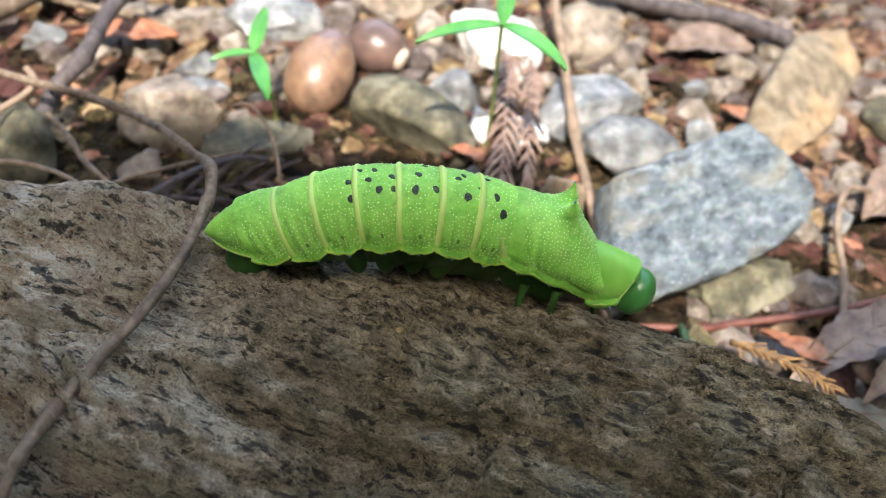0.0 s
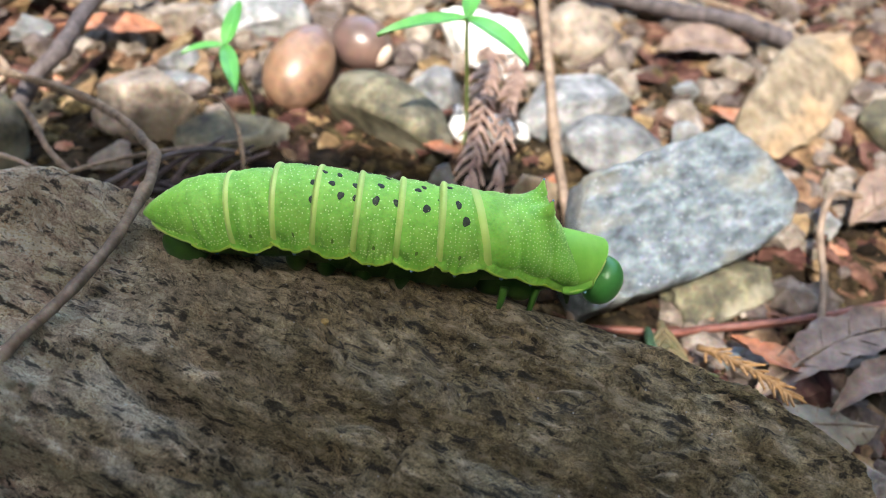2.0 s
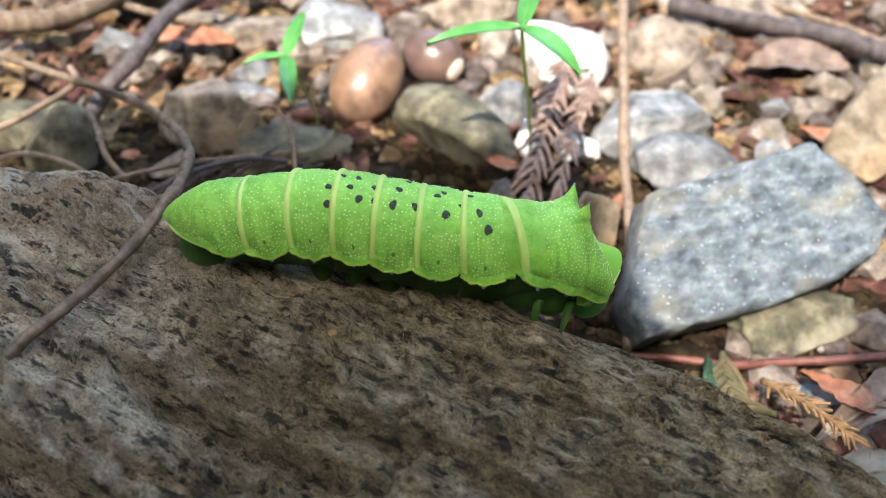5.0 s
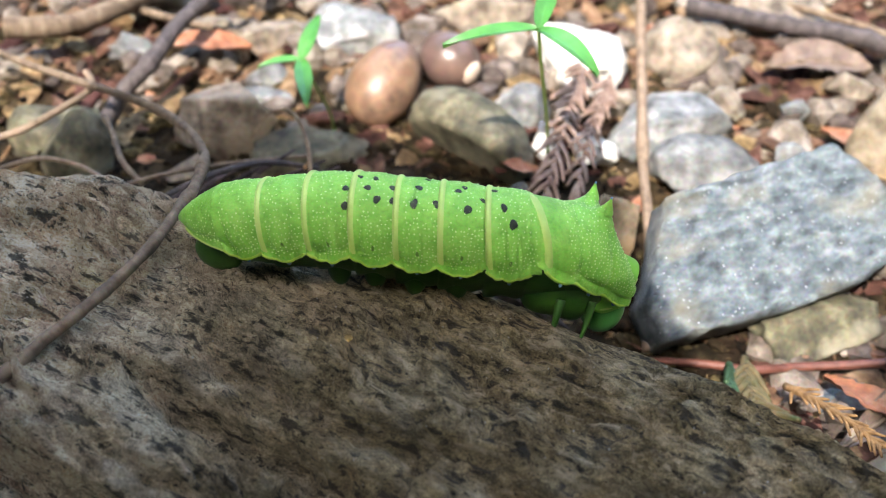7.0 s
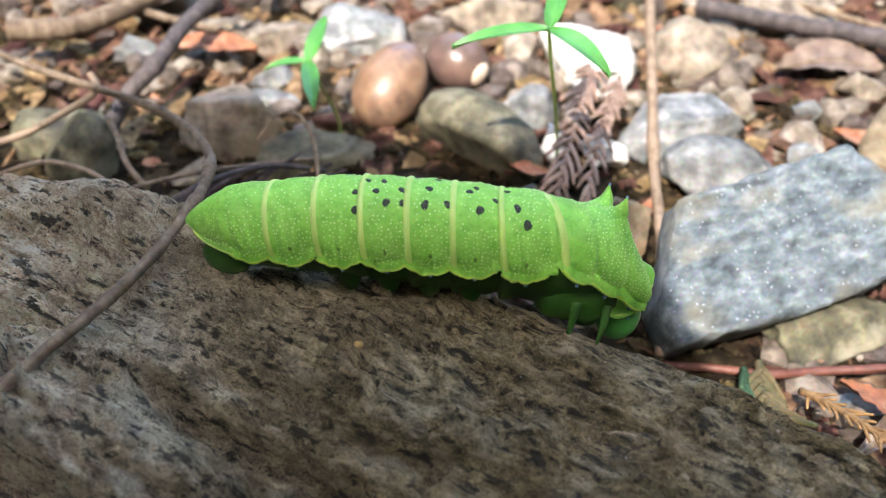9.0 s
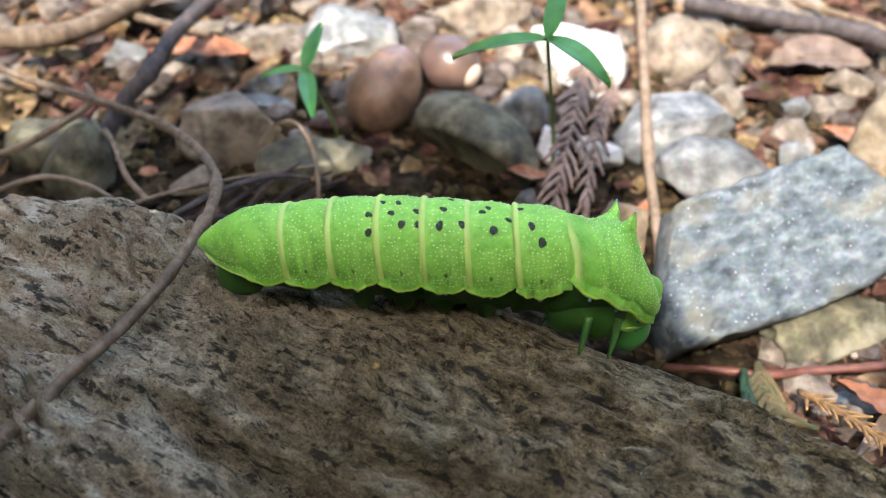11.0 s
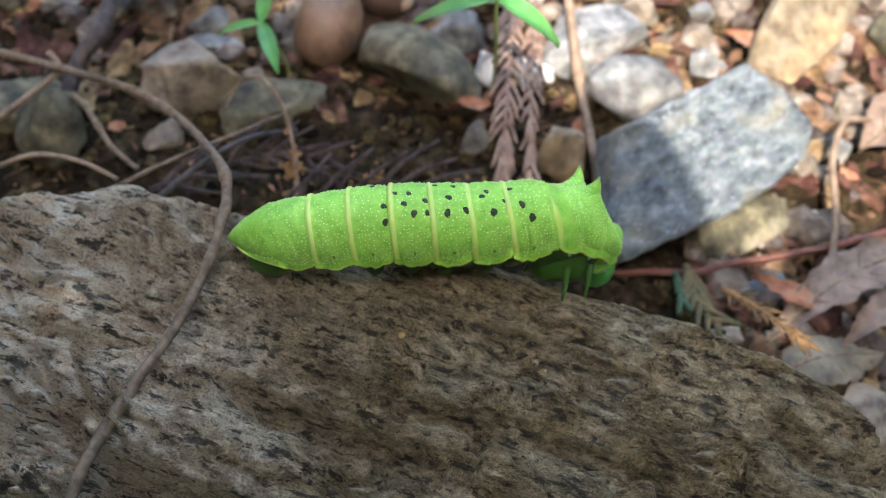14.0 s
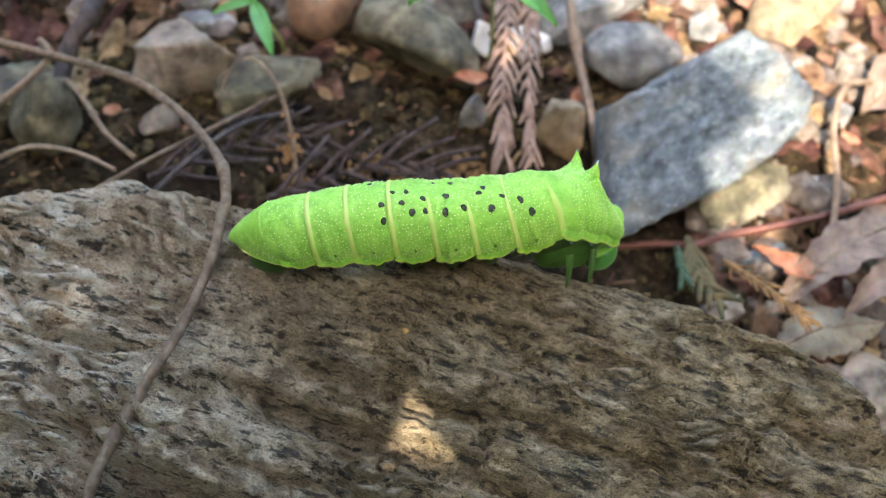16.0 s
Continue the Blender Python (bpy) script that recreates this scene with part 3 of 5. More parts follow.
# ---- caterpillar ----
# seconds, then the middle of the tail's tip and of the seven yellow bands, tail to hood: x, y, z, and how far each band's top leans back, in millimetres
SPINE = [
    (0, (-41.0, -28.8, -24.1, -18.9, -14.0, -8.9, -3.9, 1.2), (0.2, -0.2, 0.2, 0.3, 0.4, 0.5, 0.7, 0.8), (37.2, 40.5, 42.8, 44.2, 44.9, 44.9, 44.0, 43.0), (3.6, 2.8, 1.9, 0.9, -0.2, -1.3, -2.3)),
    (0.5, (-40.0, -27.4, -22.0, -15.9, -10.7, -6.4, -2.2, 2.6), (0.2, -0.1, 0.1, 0.2, 0.3, 0.5, 0.6, 0.7), (37.5, 39.3, 41.3, 42.9, 44.0, 44.5, 44.0, 43.4), (3.0, 2.1, 1.2, 0.3, -0.5, -1.3, -1.9)),
    (1, (-40.1, -27.2, -21.6, -16.4, -10.2, -4.1, 1.5, 6.2), (0.2, -0.1, 0.2, 0.2, 0.2, 0.3, 0.5, 0.7), (37.7, 39.8, 41.5, 42.0, 42.1, 42.2, 42.2, 41.8), (2.3, 1.5, 0.6, -0.2, -0.8, -1.2, -1.5)),
    (1.5, (-40.3, -27.2, -21.4, -16.3, -10.7, -4.5, 1.4, 7.2), (0.2, -0.1, 0.3, 0.3, 0.1, 0.2, 0.5, 0.7), (38.2, 40.3, 41.9, 42.1, 41.6, 41.3, 41.3, 41.1), (1.7, 0.9, 0.1, -0.6, -0.9, -1.0, -0.8)),
    (2, (-40.1, -27.0, -21.1, -15.8, -10.4, -4.6, 1.4, 7.5), (0.2, -0.1, 0.3, 0.2, 0.1, 0.2, 0.4, 0.6), (38.4, 40.7, 42.3, 42.4, 42.0, 41.5, 41.4, 41.2), (1.2, 0.4, -0.4, -0.9, -1.0, -0.7, 0.0)),
    (2.5, (-40.4, -27.2, -21.2, -15.6, -10.3, -4.6, 1.4, 7.8), (0.2, -0.2, 0.3, 0.3, 0.2, 0.2, 0.5, 0.8), (38.5, 40.8, 42.4, 42.7, 42.3, 41.6, 41.3, 41.0), (1.4, 0.6, -0.2, -0.7, -0.8, -0.3, 0.6)),
    (3, (-40.6, -27.2, -21.3, -15.5, -10.2, -4.5, 1.5, 8.1), (0.2, -0.2, 0.2, 0.3, 0.2, 0.3, 0.6, 1.0), (38.5, 40.9, 42.5, 42.8, 42.4, 41.7, 41.2, 40.8), (1.5, 0.7, -0.0, -0.5, -0.6, -0.1, 1.2)),
    (3.5, (-40.6, -27.1, -21.2, -15.4, -10.1, -4.2, 1.7, 8.4), (0.2, -0.2, 0.2, 0.3, 0.2, 0.3, 0.6, 1.1), (38.5, 41.1, 42.5, 42.9, 42.5, 41.6, 41.1, 40.8), (1.5, 0.8, 0.0, -0.5, -0.6, 0.1, 1.7)),
    (4, (-40.5, -27.0, -20.9, -15.2, -10.0, -4.2, 1.8, 8.7), (0.2, -0.3, 0.2, 0.3, 0.3, 0.4, 0.8, 1.4), (38.5, 41.1, 42.5, 42.9, 42.4, 41.6, 41.0, 40.8), (1.6, 0.9, 0.2, -0.3, -0.3, 0.3, 1.8)),
    (6.5, (-40.2, -26.5, -20.4, -14.6, -9.2, -3.5, 2.8, 9.5), (0.2, -0.4, 0.0, 0.3, 0.6, 1.1, 1.7, 2.4), (38.9, 41.4, 42.7, 43.2, 42.9, 42.6, 42.2, 41.8), (1.5, 1.0, 0.5, 0.3, 0.3, 0.8, 1.9)),
    (8, (-40.0, -26.4, -20.2, -14.5, -8.8, -3.3, 3.1, 9.7), (0.2, -0.5, -0.0, 0.4, 0.7, 1.3, 2.1, 2.9), (39.2, 41.8, 42.9, 43.2, 43.0, 42.8, 42.4, 41.9), (1.4, 0.9, 0.6, 0.5, 0.6, 1.0, 1.8)),
    (9, (-40.0, -26.6, -20.3, -14.5, -8.9, -3.3, 3.1, 9.7), (0.2, -0.4, 0.0, 0.4, 0.9, 1.5, 2.2, 3.1), (39.3, 41.7, 42.7, 43.1, 43.1, 42.9, 42.5, 42.1), (1.6, 1.1, 0.9, 0.8, 0.8, 1.2, 1.8)),
    (11.5, (-40.0, -26.4, -20.3, -14.2, -8.6, -2.9, 3.5, 9.9), (0.2, -0.4, 0.1, 0.5, 1.0, 1.6, 2.5, 3.3), (39.4, 41.9, 42.7, 43.3, 43.4, 43.0, 42.9, 42.4), (1.5, 1.2, 1.0, 1.0, 1.1, 1.3, 1.7)),
    (12.5, (-39.8, -26.3, -20.3, -14.2, -8.4, -2.6, 3.7, 9.9), (0.1, -0.5, -0.0, 0.4, 0.9, 1.5, 2.4, 3.2), (39.4, 42.2, 43.0, 43.6, 43.6, 43.2, 43.1, 42.6), (1.2, 1.0, 0.9, 0.9, 1.0, 1.3, 1.7)),
    (14, (-39.9, -26.5, -20.6, -14.4, -8.6, -2.7, 3.4, 9.4), (0.2, -0.7, -0.2, 0.2, 0.6, 1.2, 2.1, 3.1), (39.5, 43.4, 44.3, 44.8, 44.7, 44.3, 44.3, 44.1), (1.0, 1.0, 0.9, 1.0, 1.2, 1.6, 2.1)),
    (15, (-39.7, -26.3, -20.6, -14.2, -8.4, -2.5, 3.8, 9.8), (0.1, -0.7, -0.2, 0.3, 0.6, 1.1, 2.1, 3.1), (39.5, 43.4, 44.2, 44.7, 44.4, 44.0, 43.9, 43.8), (1.2, 1.1, 1.1, 1.3, 1.5, 1.9, 2.4)),
    (16, (-40.0, -26.5, -20.7, -14.4, -8.5, -2.7, 3.6, 9.5), (0.2, -0.7, -0.2, 0.2, 0.5, 1.1, 2.1, 3.2), (39.5, 43.7, 44.4, 44.8, 44.5, 44.3, 44.3, 44.3), (1.7, 1.7, 1.7, 1.9, 2.1, 2.5, 3.0)),
]
RADII = (5.5, 5.8, 6.0, 6.1, 6.1, 6.0, 5.9)
RAKES = (0.2, 0.6, 0.9, 0.8, 0.7, 1.1)
BASE = Vector((-5, 1, 34))

# the hood: seconds, its middle x, y, z (mm), the degrees that it turns away, dips and rolls away
HOOD = [(0, 2, 3.5, 8, 12.5, 16),
        (8.5, 13.4, 12.9, 13.6, 13.5, 12.8),
        (0.2, 1.8, 3.2, 4.9, 5.3, 5.1),
        (42.6, 40.7, 40.3, 39.3, 39.0, 40.9),
        (-6.6, 12.3, 24.7, 23.2, 23.5, 24.9),
        (-2.6, -6.6, -10.3, -17.1, -19.6, -18.4),
        (4.3, 3.5, 1.8, 16.1, 22.3, 25.2)]
# collar shield and head: seconds, then x, y, z (mm) and turn and dip of the shield, x, y, z of the head
COLLAR = [(0, 1, 2, 3.5, 6.5, 8, 12.5, 16),
          (15.0, 18.4, 19.6, 16.8, 16.2, 16.1, 16.6, 16.4),
          (-0.8, 1.0, 2.8, 5.2, 5.4, 5.3, 5.3, 5.3),
          (35.6, 35.2, 34.2, 33.4, 32.2, 32.0, 32.0, 33.2),
          (-8, 0, 12, 24, 24, 24, 24, 24),
          (6, 4, 4, 2, -10, -14, -14, -14),
          (22.6, 26.2, 26.9, 20.3, 19.5, 19.6, 20.4, 20.6),
          (-1.0, 1.0, 2.9, 5.6, 5.4, 5.4, 5.4, 5.4),
          (34.6, 33.2, 33.0, 33.2, 29.4, 28.6, 28.6, 29.4)]


class Ring:
    """One body ring: x forward, z up, in millimetres; u runs 0 to 1 along it, a is the angle up from the near side in degrees."""

    def __init__(self, length, rear, front, lip=0.0, tuck=0.16, flange=(-4, 13), fold=0.03, high=1.17, depth=1.12, rake=1.4, hind=0.0, seed=0):
        self.length, self.rear, self.front, self.lip, self.tuck, self.flange, self.fold, self.high = length, rear, front, lip, tuck, flange, fold, high
        self.depth, self.rake, self.hind, self.seed = depth, rake, hind, seed

    def rim(self, u):
        s = min(1, max(0, u))
        return self.flange[0] - self.flange[1] * math.sin(math.pi * s) ** 0.8

    def radius(self, u, a):
        s = min(1, max(0, u))
        r = (self.rear + (self.front - self.rear) * s) * (1 + 0.035 * math.sin(math.pi * s))
        if u > 1:
            r *= 1 - 0.03 * min(1, (u - 1) / 0.08) - 0.09 * (u - 1)
        if u < 0.15:
            r *= 1 + self.lip * math.cos((u / 0.15) * math.pi / 2) ** 0.5 if u >= 0 else 1 + self.lip + (0.6 if self.hind else 3.2) * u
        low = max(0.0, 1 - abs(90 - abs(a - 90) - 10) / 55) if a < 200 else 0
        r *= 1 - self.fold * low * (math.exp(-((u - 0.46) / 0.05) ** 2) + 0.8 * math.exp(-((u - 0.74) / 0.04) ** 2))
        # upright creases of the flank, fading towards the back, and a soft swelling above the rim
        side = max(0.0, 1 - max(0.0, math.sin(radians(a)) - 0.15) / 0.8) if -60 < a < 240 else 0.0
        crease = fbm(Vector((u * 5.5 + self.seed * 3.1, math.cos(radians(a)) * 1.1, math.sin(radians(a)) * 0.5 + self.seed)), 3)
        r *= 1 + (0.008 + 0.055 * side) * crease * min(1.0, max(0.0, (u - 0.14) / 0.1)) * min(1.0, max(0.0, (1.04 - u) / 0.1))
        return r

    def at(self, u, a, out=0.0):
        r = self.radius(u, a) + out
        t = radians(a)
        lean = self.rake * max(0.0, math.sin(t))
        return Vector(((u - 0.5) * self.length - lean, -math.cos(t) * r, math.sin(t) * r * (self.high if a > 0 and a < 180 else 1.0))) * MM

    def back(self, name, mat, start=-0.13, across=42, around=60):
        start -= self.hind
        rows = []
        for i in range(across + 1):
            u = start + (1 + self.tuck - start) * i / across
            lo = self.rim(u)
            row = []
            for j in range(around + 1):
                a = lo + (180 - 2 * lo) * j / around
                near = min(a - lo, 180 - lo - a)
                row.append(self.at(u, a, (0.34 * math.exp(-(near / 7) ** 2) - 0.22 * math.exp(-((near - 13) / 4) ** 2)) * min(1.0, max(0.0, 1 + u * 20))))
            row.insert(0, self.at(u, lo - 3, -0.7))
            row.append(self.at(u, 183 - lo, -0.7))
            rows.append(row)
        return grid_mesh(name, rows, mat)

    def belly(self, mat, deep=1.0, core_size=0.62):
        rows = []
        for i in range(15):
            u = -0.05 + (1.05 + self.tuck) * i / 14
            lo = self.rim(u) - 1
            row = []
            for j in range(25):
                a = lo - (180 + 2 * lo) * j / 24
                k = math.sin(math.pi * j / 24)
                r = self.radius(min(u, 1), 300) * (0.92 + (deep - 0.92) * k) * (1 + 0.03 * math.sin(u * 9.4) * k)
                row.append(Vector(((u - 0.5) * self.length, -math.cos(radians(a)) * r * (1 - 0.14 * k), math.sin(radians(a)) * r * (1 + (self.depth - 1) * k))) * MM)
            rows.append(row)
        me = grid_mesh("belly", rows, mat)
        core = bmesh.new()
        core.from_mesh(me)
        made = bmesh.ops.create_icosphere(core, subdivisions=3, radius=1.0)
        r = self.radius(0.5, 300) * 0.9
        for v in made["verts"]:
            v.co = Vector((v.co.x * self.length * core_size, v.co.y * r * 0.86, v.co.z * r - 0.3)) * MM
        core.to_mesh(me)
        core.free()
        me.polygons.foreach_set("use_smooth", [True] * len(me.polygons))
        return me

    def edge(self, mat, far, thick=0.27):
        """The yellow scalloped rim on one side."""
        pts = [self.at(u, (180 - self.rim(u)) if far else self.rim(u), 0.18) for u in np.linspace(0.0, 1.02, 14)]
        return tube("rim", pts, thick * MM, mat, n=40, sides=8, rough=0.5)

    def band(self, mat):
        rows = []
        for i in range(7):
            u = -0.03 + 0.165 * i / 6
            bulge = 0.12 * math.sin(math.pi * i / 6)
            lo = self.rim(0) - 1
            rows.append([self.at(u, lo + (180 - 2 * lo) * j / 48, bulge - 0.015) for j in range(49)])
        return grid_mesh("band", rows, mat)

    def spot(self, u, a, w, h, seed, proud=0.05):
        rows = []
        rnd = random.Random(seed)
        ph = rnd.uniform(0, 6)
        for i in range(6):
            rr = i / 5
            row = []
            for j in range(14):
                b = 2 * math.pi * j / 14
                k = rr * (1 + 0.14 * math.sin(2 * b + ph) + 0.09 * math.sin(3 * b + 2 * ph))
                du, da = w * k * math.cos(b) / self.length, math.degrees(h * k * math.sin(b) / 6)
                row.append(self.at(u + du, a + da, 0.035 + 0.05 * (1 - rr ** 2) - (0.05 if i == 5 else 0)))
            rows.append(row)
        return grid_mesh("spot", rows, M_SPOT, closed=True)

    def grains(self, seed, count, top=0.35, start=0.17):
        rnd = random.Random(seed)
        verts, faces = [], []
        taken = []
        tries = 0
        while len(verts) < count * 5 and tries < count * 14:
            tries += 1
            u, a = rnd.uniform(start + 0.06, 0.99 + self.tuck * 0.7), rnd.uniform(self.flange[0] - 4, 184 - self.flange[0])
            height = math.sin(radians(a))
            if rnd.random() > 1 - (1 - top * 0.5) * min(1, max(0, (height - 0.4) / 0.4)):
                continue
            spot = (u * self.length, a * 0.105)
            if any(abs(spot[0] - q[0]) < 0.36 and abs(spot[1] - q[1]) < 0.36 for q in taken):
                continue
            taken.append(spot)
            r = rnd.uniform(0.105, 0.16)
            c = self.at(u, a)
            nrm = Vector((0, c.y, c.z)).normalized()
            t1 = Vector((1, 0, 0))
            t2 = nrm.cross(t1)
            k = len(verts)
            verts += [c + (t1 * ca + t2 * sa) * r * MM - nrm * 0.02 * MM for ca, sa in ((1, 0), (0, 1), (-1, 0), (0, -1))]
            verts.append(c + nrm * r * 0.85 * MM)
            faces += [(k, k + 1, k + 4), (k + 1, k + 2, k + 4), (k + 2, k + 3, k + 4), (k + 3, k, k + 4)]
        return mesh_from("granulation", verts, faces, M_GRAIN)

    def wart(self, far, u=0.55):
        bm = bmesh.new()
        bmesh.ops.create_icosphere(bm, subdivisions=2, radius=0.28 * MM)
        a = (180 - self.rim(u) + 6) if far else self.rim(u) - 6
        p = self.at(u, a, 0.12)
        for v in bm.verts:
            v.co = Vector((v.co.x, v.co.y, v.co.z)) * 1.0 + p
        return bm


class Hood(Ring):
    """The three rings behind the head, drawn together into one hood that slopes down in front of the horns."""

    def rim(self, u):
        s = min(1, max(0, u))
        return -6 - 30 * s ** 0.8 - 6 * abs(math.sin(math.pi * 3 * s)) ** 0.8

    def radius(self, u, a):
        s = min(1.08, max(-0.3, u))
        r = float(np.interp(s, [-0.3, -0.2, -0.05, 0, 0.35, 0.66, 0.86, 1, 1.08], [3.6, 4.3, 5.5, 6.05, 6.3, 6.15, 5.4, 4.6, 3.2]))
        crease = 1 - 0.55 * max(0.0, math.sin(radians(a))) if -60 < a < 240 else 0.3
        for at, deep in ((0.12, 0.02), (0.34, 0.07), (0.66, 0.07)):
            r *= 1 - deep * crease * math.exp(-((s - at) / 0.034) ** 2)
        r *= 1 + 0.018 * fbm(Vector((u * 13, math.cos(radians(a)) * 1.6, math.sin(radians(a)))), 3)
        return r

    def at(self, u, a, out=0.0):
        s = min(1.08, max(-0.3, u))
        t = radians(a)
        r = self.radius(u, a) + out
        up = float(np.interp(s, [-0.1, 0, 0.3, 0.6, 0.74, 0.88, 1, 1.08], [1.13, 1.15, 1.06, 1.06, 1.02, 0.92, 0.80, 0.7])) if 0 < a < 180 else 1.0
        drop = float(np.interp(s, [0, 0.45, 0.75, 1.08], [0, -0.3, -1.5, -4.2]))
        ahead = 1.3 * max(0.0, s) * (1 - max(0.0, math.sin(t)))
        back = 2.0 * max(0.0, math.sin(t)) * min(1.0, max(0.0, 1 - s / 0.45))
        p = Vector(((u - 0.5) * self.length + ahead - back, -math.cos(t) * r, math.sin(t) * r * up + drop))
        if 20 < a < 160:
            # two horns drawn up out of the skin
            for side in (-1, 1):
                d = math.hypot((p.x - 1.45) * 0.9, p.y - side * 2.0)
                if d < 2.9:
                    p.z += 3.1 * (1 - d / 2.9) ** 2.0
                    p.y += 0.4 * side * (1 - d / 2.9) ** 2.0
        return p * MM


def leg_mesh(name, foot, top, r0, r1, mat, bulb=0.0):
    pts = [Vector(top), (Vector(top) * 0.45 + Vector(foot) * 0.55) + Vector((0.1, -0.1, 0.0)), Vector(foot)]
    return tube(name, [p * MM for p in pts], (r0 * MM, r1 * MM), mat, n=14, sides=10, rough=0.08, knots=((0.86, bulb),) if bulb else ())


def horn_mesh(base, lean):
    """A cone-shaped tubercle with a small dark tip bristle."""
    rows = []
    axis = Vector(lean).normalized()
    side = axis.cross(Vector((1, 0, 0))).normalized()
    front = side.cross(axis)
    for i in range(13):
        s = i / 12
        r = 0.75 * (1 - s) ** 1.2 + 0.3 * (1 - 0.7 * s)
        c = Vector(base) + axis * 2.2 * s
        rows.append([(c + (side * math.cos(b) + front * math.sin(b)) * r * (1 + 0.06 * math.sin(5 * b + s * 9))) * MM for b in np.linspace(0, 2 * math.pi, 13)[:-1]])
    return grid_mesh("tubercle", rows, M_SKIN, closed=True, caps=True)


# on each banded ring: place along it, angle up from the near side, half width, half height (mm)
SPOTS = [
    [],
    [(0.70, 121, 0.46, 0.42), (1.00, 77, 0.45, 0.50), (1.00, 54, 0.46, 0.55)],
    [(0.18, 97, 0.40, 0.38), (0.40, 78, 0.45, 0.44), (0.54, 95, 0.44, 0.42), (0.64, 64, 0.48, 0.58), (0.96, 83, 0.42, 0.50), (0.99, 65, 0.34, 0.55)],
    [(0.22, 118, 0.42, 0.40), (0.54, 87, 0.52, 0.45), (0.46, 64, 0.52, 0.62), (0.70, 111, 0.42, 0.40), (0.96, 68, 0.46, 0.58)],
    [(0.42, 89, 0.46, 0.42), (0.56, 97, 0.40, 0.42), (0.66, 64, 0.52, 0.66), (1.01, 80, 0.50, 0.36)],
    [(0.19, 101, 0.45, 0.40), (0.42, 72, 0.46, 0.60), (0.63, 53, 0.52, 0.74)],
]


class Shield(Ring):
    """The smooth collar between hood and head: high behind, lower in front, its front edge slanting over the head."""

    def rim(self, u):
        return -7 * math.sin(math.pi * min(1, max(0, u))) - 2

    def at(self, u, a, out=0.0):
        t = radians(a)
        s = min(1.0, max(0.0, u))
        wide = 4.5 - 0.5 * s + out
        tall = 7.6 - 3.0 * s ** 1.2 + out
        if u > 1:
            w = min(1.0, (u - 1) / 0.14)
            wide *= math.sqrt(max(0.02, 1 - w * w))
            tall *= math.sqrt(max(0.02, 1 - w * w))
        lift = max(0.0, math.sin(t))
        x = (s + (u - s) * 0.35) * (4.6 + 2.9 * lift ** 1.3)
        return Vector((x, -math.cos(t) * wide, math.sin(t) * tall)) * MM


